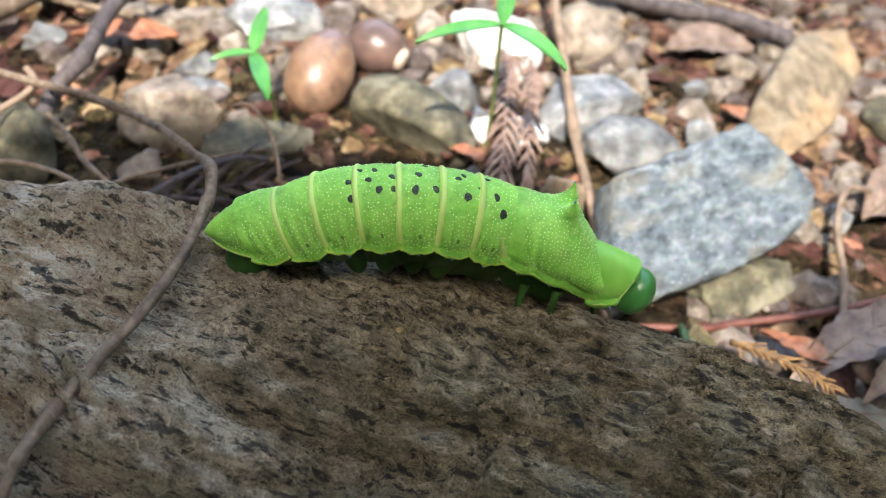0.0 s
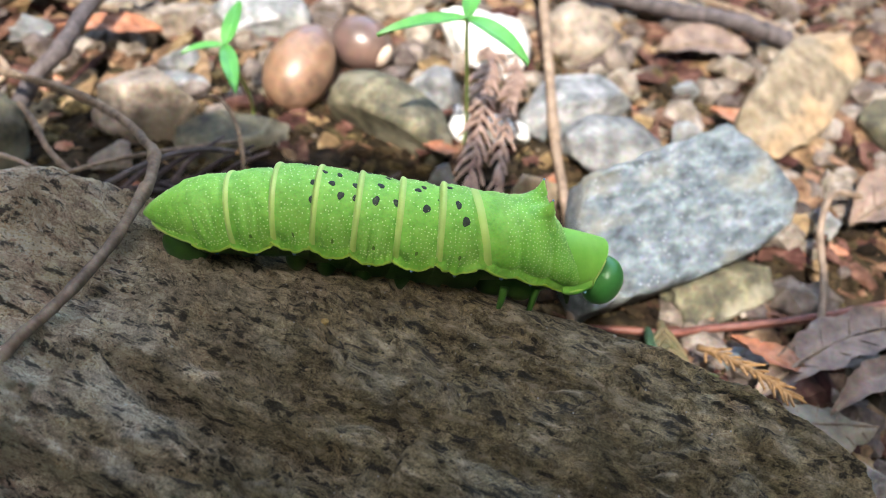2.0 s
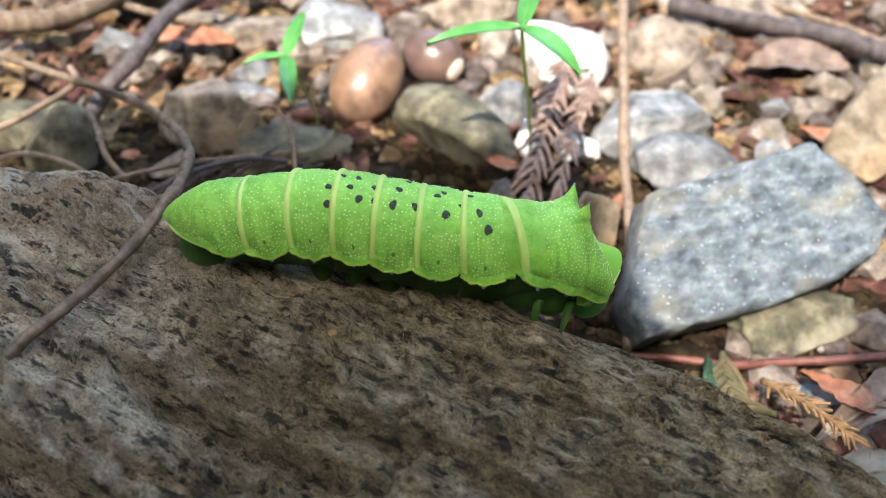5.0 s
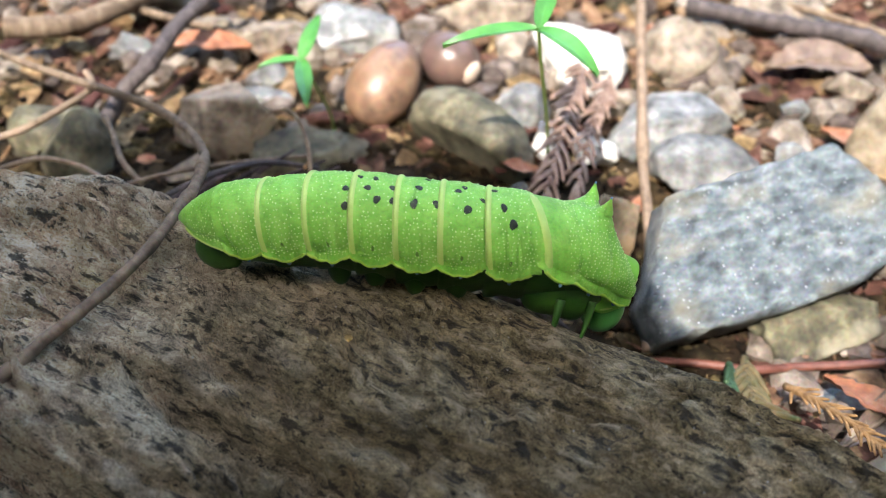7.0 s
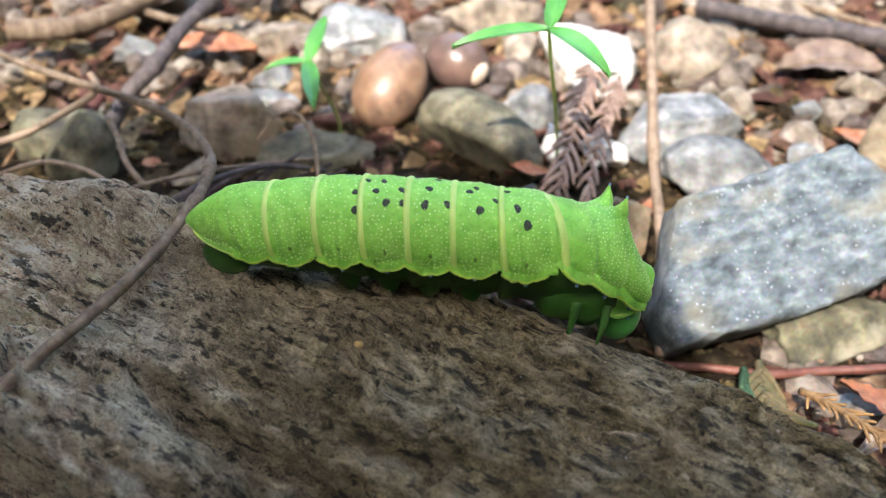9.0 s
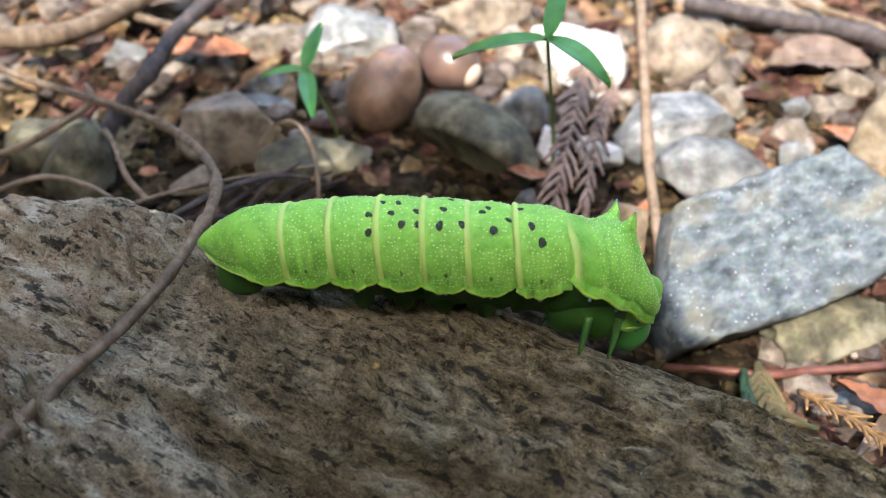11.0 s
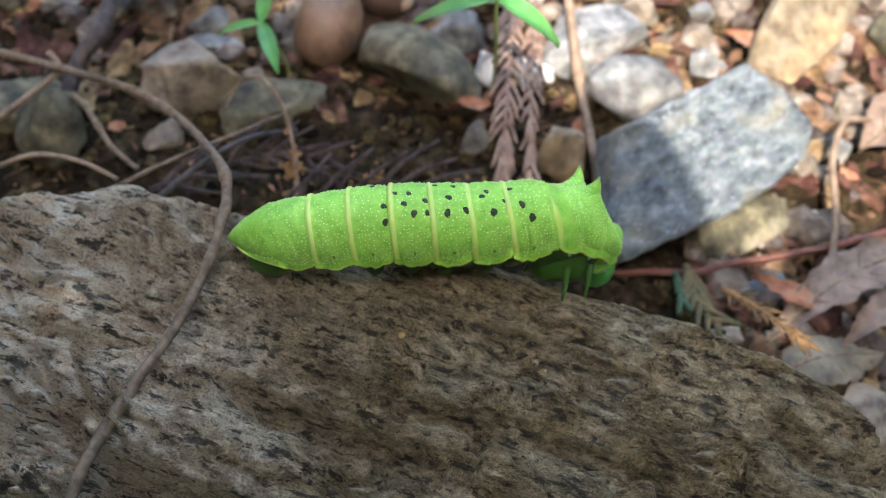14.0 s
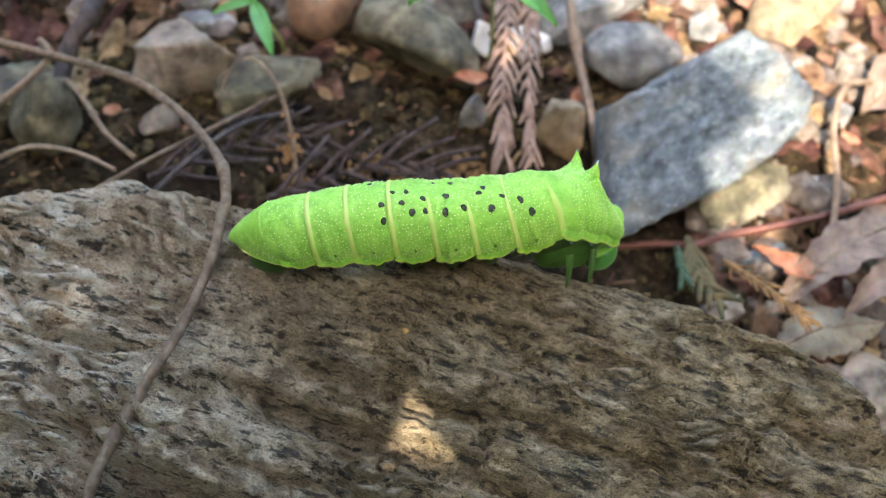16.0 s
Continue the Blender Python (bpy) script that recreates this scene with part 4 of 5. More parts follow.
def caterpillar():
    root = empty("caterpillar", Matrix.Translation(BASE * MM), "plump bright green caterpillar with yellow bands and black spots", "caterpillar")
    pieces = []

    def furnish(seg, ring, k, band=True, grains=270, warts=True, top=0.3, core_size=0.62):
        part("belly", ring.belly(M_BELLY, core_size=core_size), M_BELLY, seg, "green underside, darkened in colour for shade")
        for far in (False, True):
            part("rim", ring.edge(M_RIM, far), M_RIM, seg, "yellow scalloped edge")
            if warts:
                part("wart", ring.wart(far), M_BLUE, seg, "tiny blue wart")
        if band:
            part("band", ring.band(M_BAND), M_BAND, seg, "raised yellow-green band")
        part("granulation", ring.grains(50 + k, grains, top), M_GRAIN, seg, "pale granules")["kind"] = "stuff"

    # tail: a cone with a fold, over two claspers in the shade-darkened green
    cone = Ring(7.6, 0.5, 5.0, tuck=0.12, flange=(-4, 3), fold=0.0)
    cone.radius = lambda u, a: 0.6 + 4.5 * max(0.0, min(u, 1.0)) ** 0.66 * (1 - (0.9 * (u - 1) if u > 1 else 0))
    seg = part("tail", cone.back("tail", M_SKIN, start=0.0), M_SKIN, root, "pointed pale green tail plate")
    part("granulation", cone.grains(7, 160, 0.4, 0.3), M_GRAIN, seg, "pale granules")["kind"] = "stuff"
    for far in (False, True):
        part("rim", cone.edge(M_BAND, far, 0.24), M_BAND, seg, "pale yellow-green edge")
        s = 1 if far else -1
        bm = bmesh.new()
        bmesh.ops.create_icosphere(bm, subdivisions=3, radius=1.0)
        for v in bm.verts:
            v.co = Vector((v.co.x * 3.4 + 0.7, v.co.y * 1.7 + s * 2.2, v.co.z * 3.2 - 3.4 - 0.25 * v.co.x)) * MM
        part("clasper", bm, M_BELLY, seg, "green tail clasper, darkened in colour for shade")
    pieces.append(("tail", seg))
    ring = Ring(5.6, 5.0, 5.45, lip=0.0, fold=0.015, tuck=0.3)
    seg = part("segment", ring.back("segment", M_SKIN), M_SKIN, root)
    furnish(seg, ring, 1, band=False, grains=250)
    pieces.append(("last", seg))
    for k in range(6):
        ring = Ring(5.7, RADII[k], RADII[k + 1], lip=0.03, rake=RAKES[k], tuck=0.45 if k < 5 else 0.25, depth=1.2 + 0.09 * k, seed=k)
        seg = part("segment", ring.back("segment", M_SKIN), M_SKIN, root)
        furnish(seg, ring, 2 + k, core_size=0.62 if k < 5 else 0.95)
        for n, (u, a, w, h) in enumerate(SPOTS[k]):
            part("spot", ring.spot(u, a, w, h, k * 20 + n), M_SPOT, seg, "black velvety spot")
        if 1 <= k <= 4:
            for s in (-1, 1):
                bm = bmesh.new()
                bmesh.ops.create_icosphere(bm, subdivisions=3, radius=1.0)
                for v in bm.verts:
                    wide = 1 + 0.1 * v.co.z
                    v.co = Vector((v.co.x * 1.7 * wide, v.co.y * 1.5 * wide + s * 2.0, v.co.z * 3.2 - 6.2 - 0.25 * k)) * MM
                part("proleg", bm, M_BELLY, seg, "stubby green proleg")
        for a in (9, 171):
            part("spiracle", ring.spot(0.55, a, 0.22, 0.34, 400 + k), M_SPIRACLE, seg, "brownish breathing pore").data.materials[0] = M_SPIRACLE
        pieces.append((k, seg))
    hood = Hood(14.0, 6.3, 4.0, tuck=0.05, flange=(-10, 13), depth=1.15, rake=0.0, hind=-0.06, seed=11)
    seg = part("thorax", hood.back("thorax", M_SKIN, start=-0.24, across=100, around=150), M_SKIN, root, "granulated green hood with two horns")
    furnish(seg, hood, 9, band=False, grains=800, warts=False, top=0.8, core_size=0.25)
    bm = bmesh.new()
    bmesh.ops.create_icosphere(bm, subdivisions=4, radius=1.0)
    for v in bm.verts:
        p = v.co.copy()
        p *= 1 + 0.07 * math.sin(p.x * 8) + 0.05 * fbm(p * 2.5, 3)
        v.co = Vector((p.x * 7.6 + 0.2, p.y * 4.1, p.z * 5.2 - 5.4 - 0.2 * p.x)) * MM
    part("underside", bm, M_BELLY, seg, "wrinkled green underside, darkened in colour for shade")
    rows = []
    for i in range(7):
        rows.append([hood.at(-0.012 + 0.075 * i / 6, a, 0.13 * math.sin(math.pi * i / 6) - 0.015) for a in np.linspace(-2, 182, 49)])
    part("band", grid_mesh("band", rows, M_BAND), M_BAND, seg, "raised yellow-green band")
    for far in (False, True):
        for u in (0.2, 0.52, 0.85):
            part("wart", hood.wart(far, u), M_BLUE, seg, "tiny blue wart")
    for s in (-1, 1):
        for x in (-2.2, 2.6):
            part("leg", leg_mesh("leg", (x - 0.8, s * 5.4, -11.4), (x, s * 4.0, -6.0), 0.7, 0.2, M_BELLY), M_BELLY, seg, "thin pointed green leg")
        part("tubercle", horn_mesh((1.45, s * 2.2, 6.6), (0.0, s * 0.15, 1)), M_SKIN, seg, "pointed green horn with a blue tip")
        bm = bmesh.new()
        bmesh.ops.create_icosphere(bm, subdivisions=2, radius=0.17 * MM)
        tip = Vector((1.45, s * 2.48, 8.8)) * MM
        for v in bm.verts:
            v.co = v.co + tip
        part("wart", bm, M_BLUE, seg, "tiny blue wart")
    pieces.append(("thorax", seg))
    # shield behind the head, and the head
    ring = Shield(5.0, 4.5, 4.0, tuck=0.14)
    seg = part("shield", ring.back("shield", M_SHIELD, start=-0.05, across=60), M_SHIELD, root, "smooth green collar shield")
    for far in (False, True):
        pts = [ring.at(u, 184 if far else -4, 0.05) for u in np.linspace(0.2, 1.0, 9)] + [ring.at(1.02, 180 - a if far else a, 0.02) for a in (14, 32, 50)]
        part("rim", tube("rim", pts, (0.24 * MM, 0.14 * MM), M_BAND, n=36, sides=8, rough=0.3), M_BAND, seg, "pale yellow-green edge")
        part("wart", ring.wart(far, 0.8), M_BLUE, seg, "tiny blue wart")
        s = 1 if far else -1
        bm = bmesh.new()
        bmesh.ops.create_icosphere(bm, subdivisions=3, radius=1.0)
        for v in bm.verts:
            v.co = Vector((v.co.x * 2.4 + 1.8, v.co.y * 1.9 + s * 1.9, v.co.z * 2.0 - 0.6)) * MM
        part("belly", bm, M_BELLY, seg, "green underside, darkened in colour for shade")
        part("leg", leg_mesh("leg", (1.6, s * 3.0, -4.4), (1.0, s * 2.4, -1.2), 0.75, 0.2, M_BELLY), M_BELLY, seg, "thin pointed green leg")
    pieces.append(("shield", seg))
    bm = bmesh.new()
    bmesh.ops.create_icosphere(bm, subdivisions=4, radius=1.0)
    for v in bm.verts:
        p = v.co
        groove = 0.06 * math.exp(-(p.y / 0.09) ** 2) * max(0, p.x)
        v.co = Vector((p.x * (2.9 - groove * 6), p.y * 3.6, p.z * 3.9)) * MM
    seg = part("head", bm, M_HEAD, root, "smooth dark green head capsule")
    for s in (-1, 1):
        bm = bmesh.new()
        bmesh.ops.create_icosphere(bm, subdivisions=2, radius=0.45 * MM)
        for v in bm.verts:
            v.co = Vector((v.co.x, v.co.y, v.co.z * 1.6)) + Vector((2.1, s * 0.8, -3.3)) * MM
        part("jaw", bm, M_CLAW, seg, "dark jaw")
    pieces.append(("head", seg))
    return root, pieces


def spine_pose(centre, ahead, roll=0.0, tip=0.0):
    """A pose at centre (mm) whose x axis points along ahead and whose z axis is as upright as can be."""
    x = Vector(ahead).normalized()
    y = Vector((0, 0, 1)).cross(x).normalized()
    z = x.cross(y)
    m = Matrix((x, y, z)).transposed().to_4x4() @ Matrix.Rotation(radians(-roll), 4, "X") @ Matrix.Rotation(-tip, 4, "Y")
    m.translation = (Vector(centre) - BASE) * MM
    return m


def caterpillar_rows():
    """Poses of all the pieces, time by time, along the line of band middles."""
    out = {}
    for t, xs, ys, zs, leans in SPINE:
        mids = [Vector(p) for p in zip(xs, ys, zs)]
        tail, c = mids[0], mids[1]
        ax = (c - tail).normalized()
        out.setdefault("tail", []).append((t, spine_pose(tail + ax * 5.0, ax)))
        out.setdefault("last", []).append((t, spine_pose(c - ax * 2.6, (ax * 2 + (mids[2] - c).normalized()))))
        for k in range(6):
            a, b = mids[1 + k], mids[2 + k]
            d = (b - a).normalized() * 2
            if k < 5:
                d += (mids[3 + k] - b).normalized() * 0.5
            if k > 0:
                d += (a - mids[k]).normalized() * 0.5
            d.normalize()
            tip = 0.5 * ((leans[k] - RAKES[k]) / 7 - d.z)
            out.setdefault(k, []).append((t, spine_pose(a + d * 2.85, d, 0, tip)))
        hx, hy, hz, yaw, dip, rolled = (float(np.interp(t, HOOD[0], row)) for row in HOOD[1:])
        yaw, dip = radians(yaw), radians(dip)
        ahead = Vector((math.cos(yaw) * math.cos(dip), math.sin(yaw) * math.cos(dip), math.sin(dip)))
        out.setdefault("thorax", []).append((t, spine_pose(mids[7] * 0.5 + (Vector((hx, hy, hz)) - ahead * 7) * 0.5 + ahead * 7, ahead, rolled)))
        sx, sy, sz, turn, drop, ex, ey, ez = (float(np.interp(t, COLLAR[0], row)) for row in COLLAR[1:])
        turn, drop = radians(turn), radians(drop)
        d = Vector((math.cos(turn) * math.cos(drop), math.sin(turn) * math.cos(drop), math.sin(drop)))
        out.setdefault("shield", []).append((t, spine_pose((sx, sy, sz), d, rolled * 0.4)))
        out.setdefault("head", []).append((t, spine_pose((ex, ey, ez), Vector((math.cos(turn), math.sin(turn), -0.45)))))
    return out


CATERPILLAR, PIECES = caterpillar()


# ---- stones, each an object of its own ----
def stone(name, x, y, size, mat, seed, label, turn=0.0, tilt=(0, 0), z=None, cuts=14, lumpy=0.1, boxy=0.0, category="stone", subdiv=4):
    """Millimetres and degrees."""
    me = stone_mesh(name, [s * MM for s in size], mat, seed, cuts, lumpy, subdiv, boxy)
    ob = new(name, me)
    h = ground_z(x * MM, y * MM) if z is None else z * MM
    ob.matrix_basis = pose(x * MM, y * MM, h, tilt[0], tilt[1], turn)
    return tagged(ob, label, category, "stones in the litter")


stone("stone", -63, 71, (21, 20, 15), M_TAN, 3, "angular tan-grey stone half sunk in soil", 20, boxy=0.85)
stone("pebble", -66, 55, (9.5, 7, 6), M_TAN, 4, "small pale tan pebble", 10)
stone("stone", -43.4, 67, (29, 9.5, 8.5), M_OLIVE, 5, "long greenish-grey stone lying flat", 32, cuts=9)
stone("stone", -9.8, 77.5, (26, 14.5, 13), M_OLIVE, 6, "smooth olive-grey oval stone on soil", -40, cuts=3, lumpy=0.07)
stone("stone", -1, 93, (17, 12, 12), M_SLATE, 7, "blue-grey angular stone behind an oval one", -20)
stone("stone", 11, 114, (23, 26, 15), M_WHITE, 8, "large bright white quartz stone", 15, boxy=0.85, cuts=18, lumpy=0.2)
stone("stone", 33, 93, (30, 19, 12), M_SLATE, 9, "flat pale grey angular stone by straw", 18, boxy=0.88)
stone("stone", 39.3, 74.3, (19, 12, 11), M_SLATE, 10, "blue-grey rounded stone by straw", 8, cuts=4)
stone("stone", 21.7, 54, (12, 13, 14), M_YELLOW, 11, "yellow-brown blocky stone beside a dry stem", 10, boxy=0.85)
stone("pebble", 60, 86, (12, 7, 7), M_SLATE, 12, "pale grey pebble among litter", 5)
stone("pebble", 45, 104, (12, 7, 7), M_TAN, 13, "olive-tan pebble in leaf litter", -35)
stone("pebble", 75, 116, (11, 8, 8), M_TAN, 14, "pale tan pebble in litter", 5)
stone("pebble", 62, 105, (8, 6, 6), M_SLATE, 15, "small blue-grey pebble in litter", 30)
stone("stone", 35, 124, (15, 16, 13), M_TAN, 16, "rounded brownish-grey stone in litter", 0, cuts=4)
stone("stone", -46, 116, (26, 20, 12), M_SLATE, 17, "pale grey angular stone in litter", 15, boxy=0.85)
stone("stone", -67, 109, (15, 12, 9), M_TAN, 18, "tan stone in leaf litter", 40)
stone("pebble", -100, 100, (13, 9, 8), M_SLATE, 19, "grey pebble in leaf litter", 10)
stone("stone", -81, 112, (13, 12, 10), M_TAN, 20, "grey-brown stone in leaf litter", 70)
stone("stone", -90, 55, (11, 14, 15), M_OLIVE, 21, "grey-green stone with a rounded top", 10, cuts=4)
stone("stone", -100, 64, (15, 14, 13), M_OLIVE, 22, "dark grey stone beside the boulder", 40, cuts=4)
stone("stone", -15, 131, (30, 14, 12), M_TAN, 23, "long pale tan stone in litter", 5)
stone("stone", 60, 40, (26, 13, 8), M_OLIVE, 24, "mottled grey-green stone beneath the grey slab", 24, cuts=8)
stone("stone", 81, -8, (18, 18, 14), M_TAN, 25, "pale tan rough stone at the boulder's end", 30, z=-7)
stone("pebble", 79, 41, (11, 8, 7), M_WHITE, 26, "white pebble on brown soil", 50, cuts=22, lumpy=0.2)
stone("pebble", 65, 25, (11, 7, 6), M_GREY, 27, "shiny grey mica flake stone", 10)
stone("pebble", 3, 58, (6, 6, 9), M_SLATE, 28, "small upright grey stone", 0)
stone("pebble", -61, 92, (9, 7, 6), M_SLATE, 29, "pale grey pebble on brown soil", 20)
stone("pebble", -60, 86, (12, 5, 4), M_SLATE, 30, "thin blue-grey stone chip", -12)
stone("pebble", 17, 80, (8, 9, 8), M_WHITE, 31, "small white stone under dead foliage", 30)
stone("pebble", 6, 82, (7, 8, 7), M_WHITE, 32, "small white stone beside cedar", 0)
stone("pebble", 88, 62, (8, 7, 6), M_SLATE, 33, "small grey pebble in litter", 0)
stone("pebble", 93, 75, (9, 7, 6), M_TAN, 34, "small tan pebble in litter", 60)
stone("stone", 112, 95, (22, 18, 14), M_OLIVE, 35, "dark olive stone in litter", 20)
stone("stone", 60, 150, (26, 20, 14), M_TAN, 36, "tan stone in leaf litter", 0)
stone("stone", -30, 150, (24, 18, 14), M_SLATE, 37, "grey stone in leaf litter", 30)
stone("stone", -105, 130, (22, 18, 13), M_TAN, 38, "tan stone in leaf litter", 10)
stone("stone", 20, 160, (20, 18, 12), M_OLIVE, 39, "olive stone in leaf litter", 50)
stone("stone", 90.5, 109.5, (19, 60, 16), M_YELLOW, 40, "yellow sandstone block with rounded edges", -30, tilt=(0, 8), cuts=10, boxy=0.72)


def plate_stone():
    """A broad grey slab leaning towards the boulder."""
    nrm = Vector((0.2083, -0.4374, 0.8748))
    u = Vector((0.8518, 0.5206, 0.0575))
    v = nrm.cross(u)
    outline = [(0, 0), (15, 0.3), (36.5, 0.8), (42.3, -7.7), (45, -18), (39.5, -23), (30, -25.6), (14.4, -26.6), (-1.6, -25.5), (-11.8, -25), (-12, -17.5), (-8, -12)]
    pts = []
    n = len(outline)
    for k in range(n):
        a, b = outline[k], outline[(k + 1) % n]
        for s in range(9):
            w = s / 9
            p = Vector((a[0] + (b[0] - a[0]) * w, a[1] + (b[1] - a[1]) * w, 0))
            p += Vector((0.5 * fbm(Vector((p.x * 0.3, p.y * 0.3, 1)), 3), 0.5 * fbm(Vector((p.x * 0.3, p.y * 0.3, 6)), 3), 0))
            pts.append(p)
    c = Vector((17, -13, 0))
    rows = []
    for depth, shrink in ((-13, 0.0), (-13, 0.5), (-12.6, 0.9), (-9, 1.02), (-5, 1.0), (-1.8, 1.01), (-0.6, 0.995), (-0.1, 0.97), (0.1, 0.92)) + tuple((0.1, 0.92 - 0.92 * s / 22) for s in range(1, 23)):
        row = []
        for p in pts:
            q = c + (p - c) * shrink
            rough = 0.55 * fbm(Vector((q.x * 0.16, q.y * 0.3, depth * 0.5)), 5) + 0.22 * fbm(Vector((q.x * 0.9, q.y * 0.9, depth)), 3)
            out = (p - c).normalized() * rough * (0.8 if -12 < depth < -0.3 else 0.0)
            row.append(((u * (q.x + out.x) + v * (q.y + out.y) + nrm * (depth + rough)) + Vector((31, 49, 17))) * MM)
        rows.append(row)
    ob = new("slab_stone", grid_mesh("slab_stone", rows, M_GREY, closed=True))
    tagged(ob, "glittering blue-grey mica schist slab tilted on its edge", "stone")


plate_stone()


def nuts():
    bm = bmesh.new()
    bmesh.ops.create_icosphere(bm, subdivisions=4, radius=1)
    for v in bm.verts:
        p = v.co
        k = 1 - 0.12 * p.y + 0.015 * fbm(p * 2, 3)
        v.co = Vector((p.x * 7.9 * k, p.y * 11.0, p.z * 7.6 * k)) * MM
    nut = part("nut", bm, M_NUT)
    nut.matrix_basis = pose(0, 0, 0, 28, 0, -20)
    nut.location = (-0.0318, 0.0895, 0.0075)
    tagged(nut, "glossy light brown oval nut among stones", "nut", "fallen nuts")
    bm = bmesh.new()
    bmesh.ops.create_icosphere(bm, subdivisions=5, radius=1)
    gone = [v for v in bm.verts if v.co.y + 0.25 * v.co.z + 0.12 * fbm(v.co * 2.5, 3) < 0.72]
    bmesh.ops.delete(bm, geom=gone, context="VERTS")
    for v in bm.verts:
        p = v.co.copy()
        k = (1 - 0.12 * p.y + 0.015 * fbm(p * 2, 3)) * 1.006
        v.co = Vector((p.x * 7.9 * k, p.y * 11.0 * 1.006, p.z * 7.6 * k)) * MM
    part("cap", bm, M_NUTDARK, nut, "dark weathered end of the nut")
    bm = bmesh.new()
    bmesh.ops.create_icosphere(bm, subdivisions=4, radius=1)
    for v in bm.verts:
        p = v.co
        v.co = Vector((p.x * 7.8, p.y * 6.6, p.z * 6.6)) * MM * (1 + 0.02 * fbm(p * 2, 3))
    nut = part("nut", bm, M_NUTDARK)
    nut.matrix_basis = pose(-0.0195, 0.1045, 0.0062, 0, 10, -25)
    tagged(nut, "dark brown round nut with a pale scar", "nut", "fallen nuts")
    bm = bmesh.new()
    bmesh.ops.create_icosphere(bm, subdivisions=3, radius=1)
    for v in bm.verts:
        p = v.co
        v.co = Vector((p.x * 1.6 + 6.9, p.y * 3.0 - 0.5, p.z * 3.0 + 0.4)) * MM
    part("scar", bm, M_HILUM, nut, "pale cream scar")


nuts()


# ---- twigs and stems ----
def twig(name, points, radius, mat, label, category="twig", n=50, rough=0.12, knots=(), seed=0, sides=10, flat=1.0):
    pts = [Vector(p) * MM for p in points]
    me = tube(name, pts, tuple(r * MM for r in radius) if isinstance(radius, tuple) else radius * MM, mat, n, sides, rough, knots, seed, flat)
    return tagged(new(name, me), label, category, "fallen twigs" if name in ("twig", "dry_stem") else "")


VINE = [(-125, 72, 21), (-106, 65, 19), (-89, 59.5, 19.2), (-73, 53.3, 20.4), (-65, 48.5, 21.5), (-55.5, 38.5, 25.5), (-48.3, 27.5, 30), (-43.8, 17.5, 36.2), (-42.3, 10.8, 37.2),
              (-42.6, 4.1, 37.2), (-44, -4.3, 36.6), (-46.8, -14, 36.4), (-50.4, -21.2, 35.6), (-52.3, -25.6, 35), (-55.3, -33, 34.6), (-57.2, -40, 33.5), (-59, -47, 25), (-61, -54, 10), (-62, -58, -3)]
vine = twig("vine", VINE,
     (0.8, 0.86), M_TWIG, "thin grey-brown dead vine bent over the boulder", "vine", n=160, rough=0.26, knots=((0.40, 0.3), (0.475, 0.25), (0.72, 0.35), (0.76, 0.25), (0.2, 0.2)), seed=1)
line = spline([Vector(p) for p in VINE], 121)
for at in (48, 57, 86, 91, 24):
    part("node", tube("node", [line[at - 1] * MM, line[at] * MM, line[at + 1] * MM], (1.0 * MM, 1.05 * MM), M_TWIG, n=10, sides=10, rough=0.35, seed=at), M_TWIG, vine, "swollen rough node")
twig("stick", [(-92, 56, -2), (-88.7, 62.9, 4), (-86.1, 70.7, 9.5), (-81.5, 76, 14), (-79, 92, 17), (-74, 112, 17), (-68, 140, 12)], (2.0, 1.7), M_DARKTWIG, "dark purple-brown stick leaning over stones", "stick", knots=((0.5, 0.2),), seed=2)
twig("straw", [(30.5, 28, -3), (30, 44, 2), (28.5, 60, 4.5), (27, 74, 6.5), (24.3, 110, 15), (22.5, 135, 19), (20, 170, 18)], (1.0, 1.25), M_STRAW, "long pale dry stem lying over stones", "straw", n=70, knots=((0.52, 0.35), (0.2, 0.25)), seed=3)
twig("red_twig", [(30, 27, -4), (41, 28, -4), (49.5, 27, -2.5), (57, 30, -3.5), (75, 33, -1.5), (92, 37, 1), (120, 46, 3)], (0.7, 0.95), M_REDTWIG, "red-brown twig on the soil beside the boulder", seed=4)
twig("root", [(78, 27, 0), (81, 40, 3), (82, 52, 6), (86, 62, 8), (93, 66, 6), (104, 70, 0)], (0.8, 0.7), M_STRAW, "thin arching brown root on soil", "root", seed=5)
twig("dark_stick", [(36, 141, 8), (58, 138, 7), (78, 133, 8), (92, 129, 6)], (2.0, 2.5), M_DARKTWIG, "dark rotten stick in leaf litter", "stick", rough=0.3, seed=6)
twig("twig", [(-112, 44, 10), (-100, 48, 12), (-92, 53, 15), (-86, 59, 18), (-88, 62, 20)], (0.8, 0.7), M_STRAW, "thin pale twig beside a dead vine", seed=7)
twig("twig", [(-84, 58, 12), (-78, 50, 14), (-72, 41, 15), (-66, 36, 14)], (0.65, 0.55), M_TWIG, "thin brown twig over soil", knots=((0.45, 0.5),), seed=8)
twig("twig", [(-96, 33, 14), (-86, 36, 17), (-76, 34, 18), (-68, 30, 18)], (0.55, 0.4), M_STRAW, "thin pale curved twig by boulder", seed=9)
twig("twig", [(-70, 24, 20), (-60, 32, 20), (-50, 42, 17), (-40, 56, 10)], (0.45, 0.4), M_TWIG, "hair-thin brown twig over soil", seed=10)
twig("twig", [(-62, 22, 18), (-52, 33, 20), (-44, 42, 18), (-36, 50, 12)], (0.6, 0.5), M_DARKTWIG, "thin dark twig over soil", seed=11)
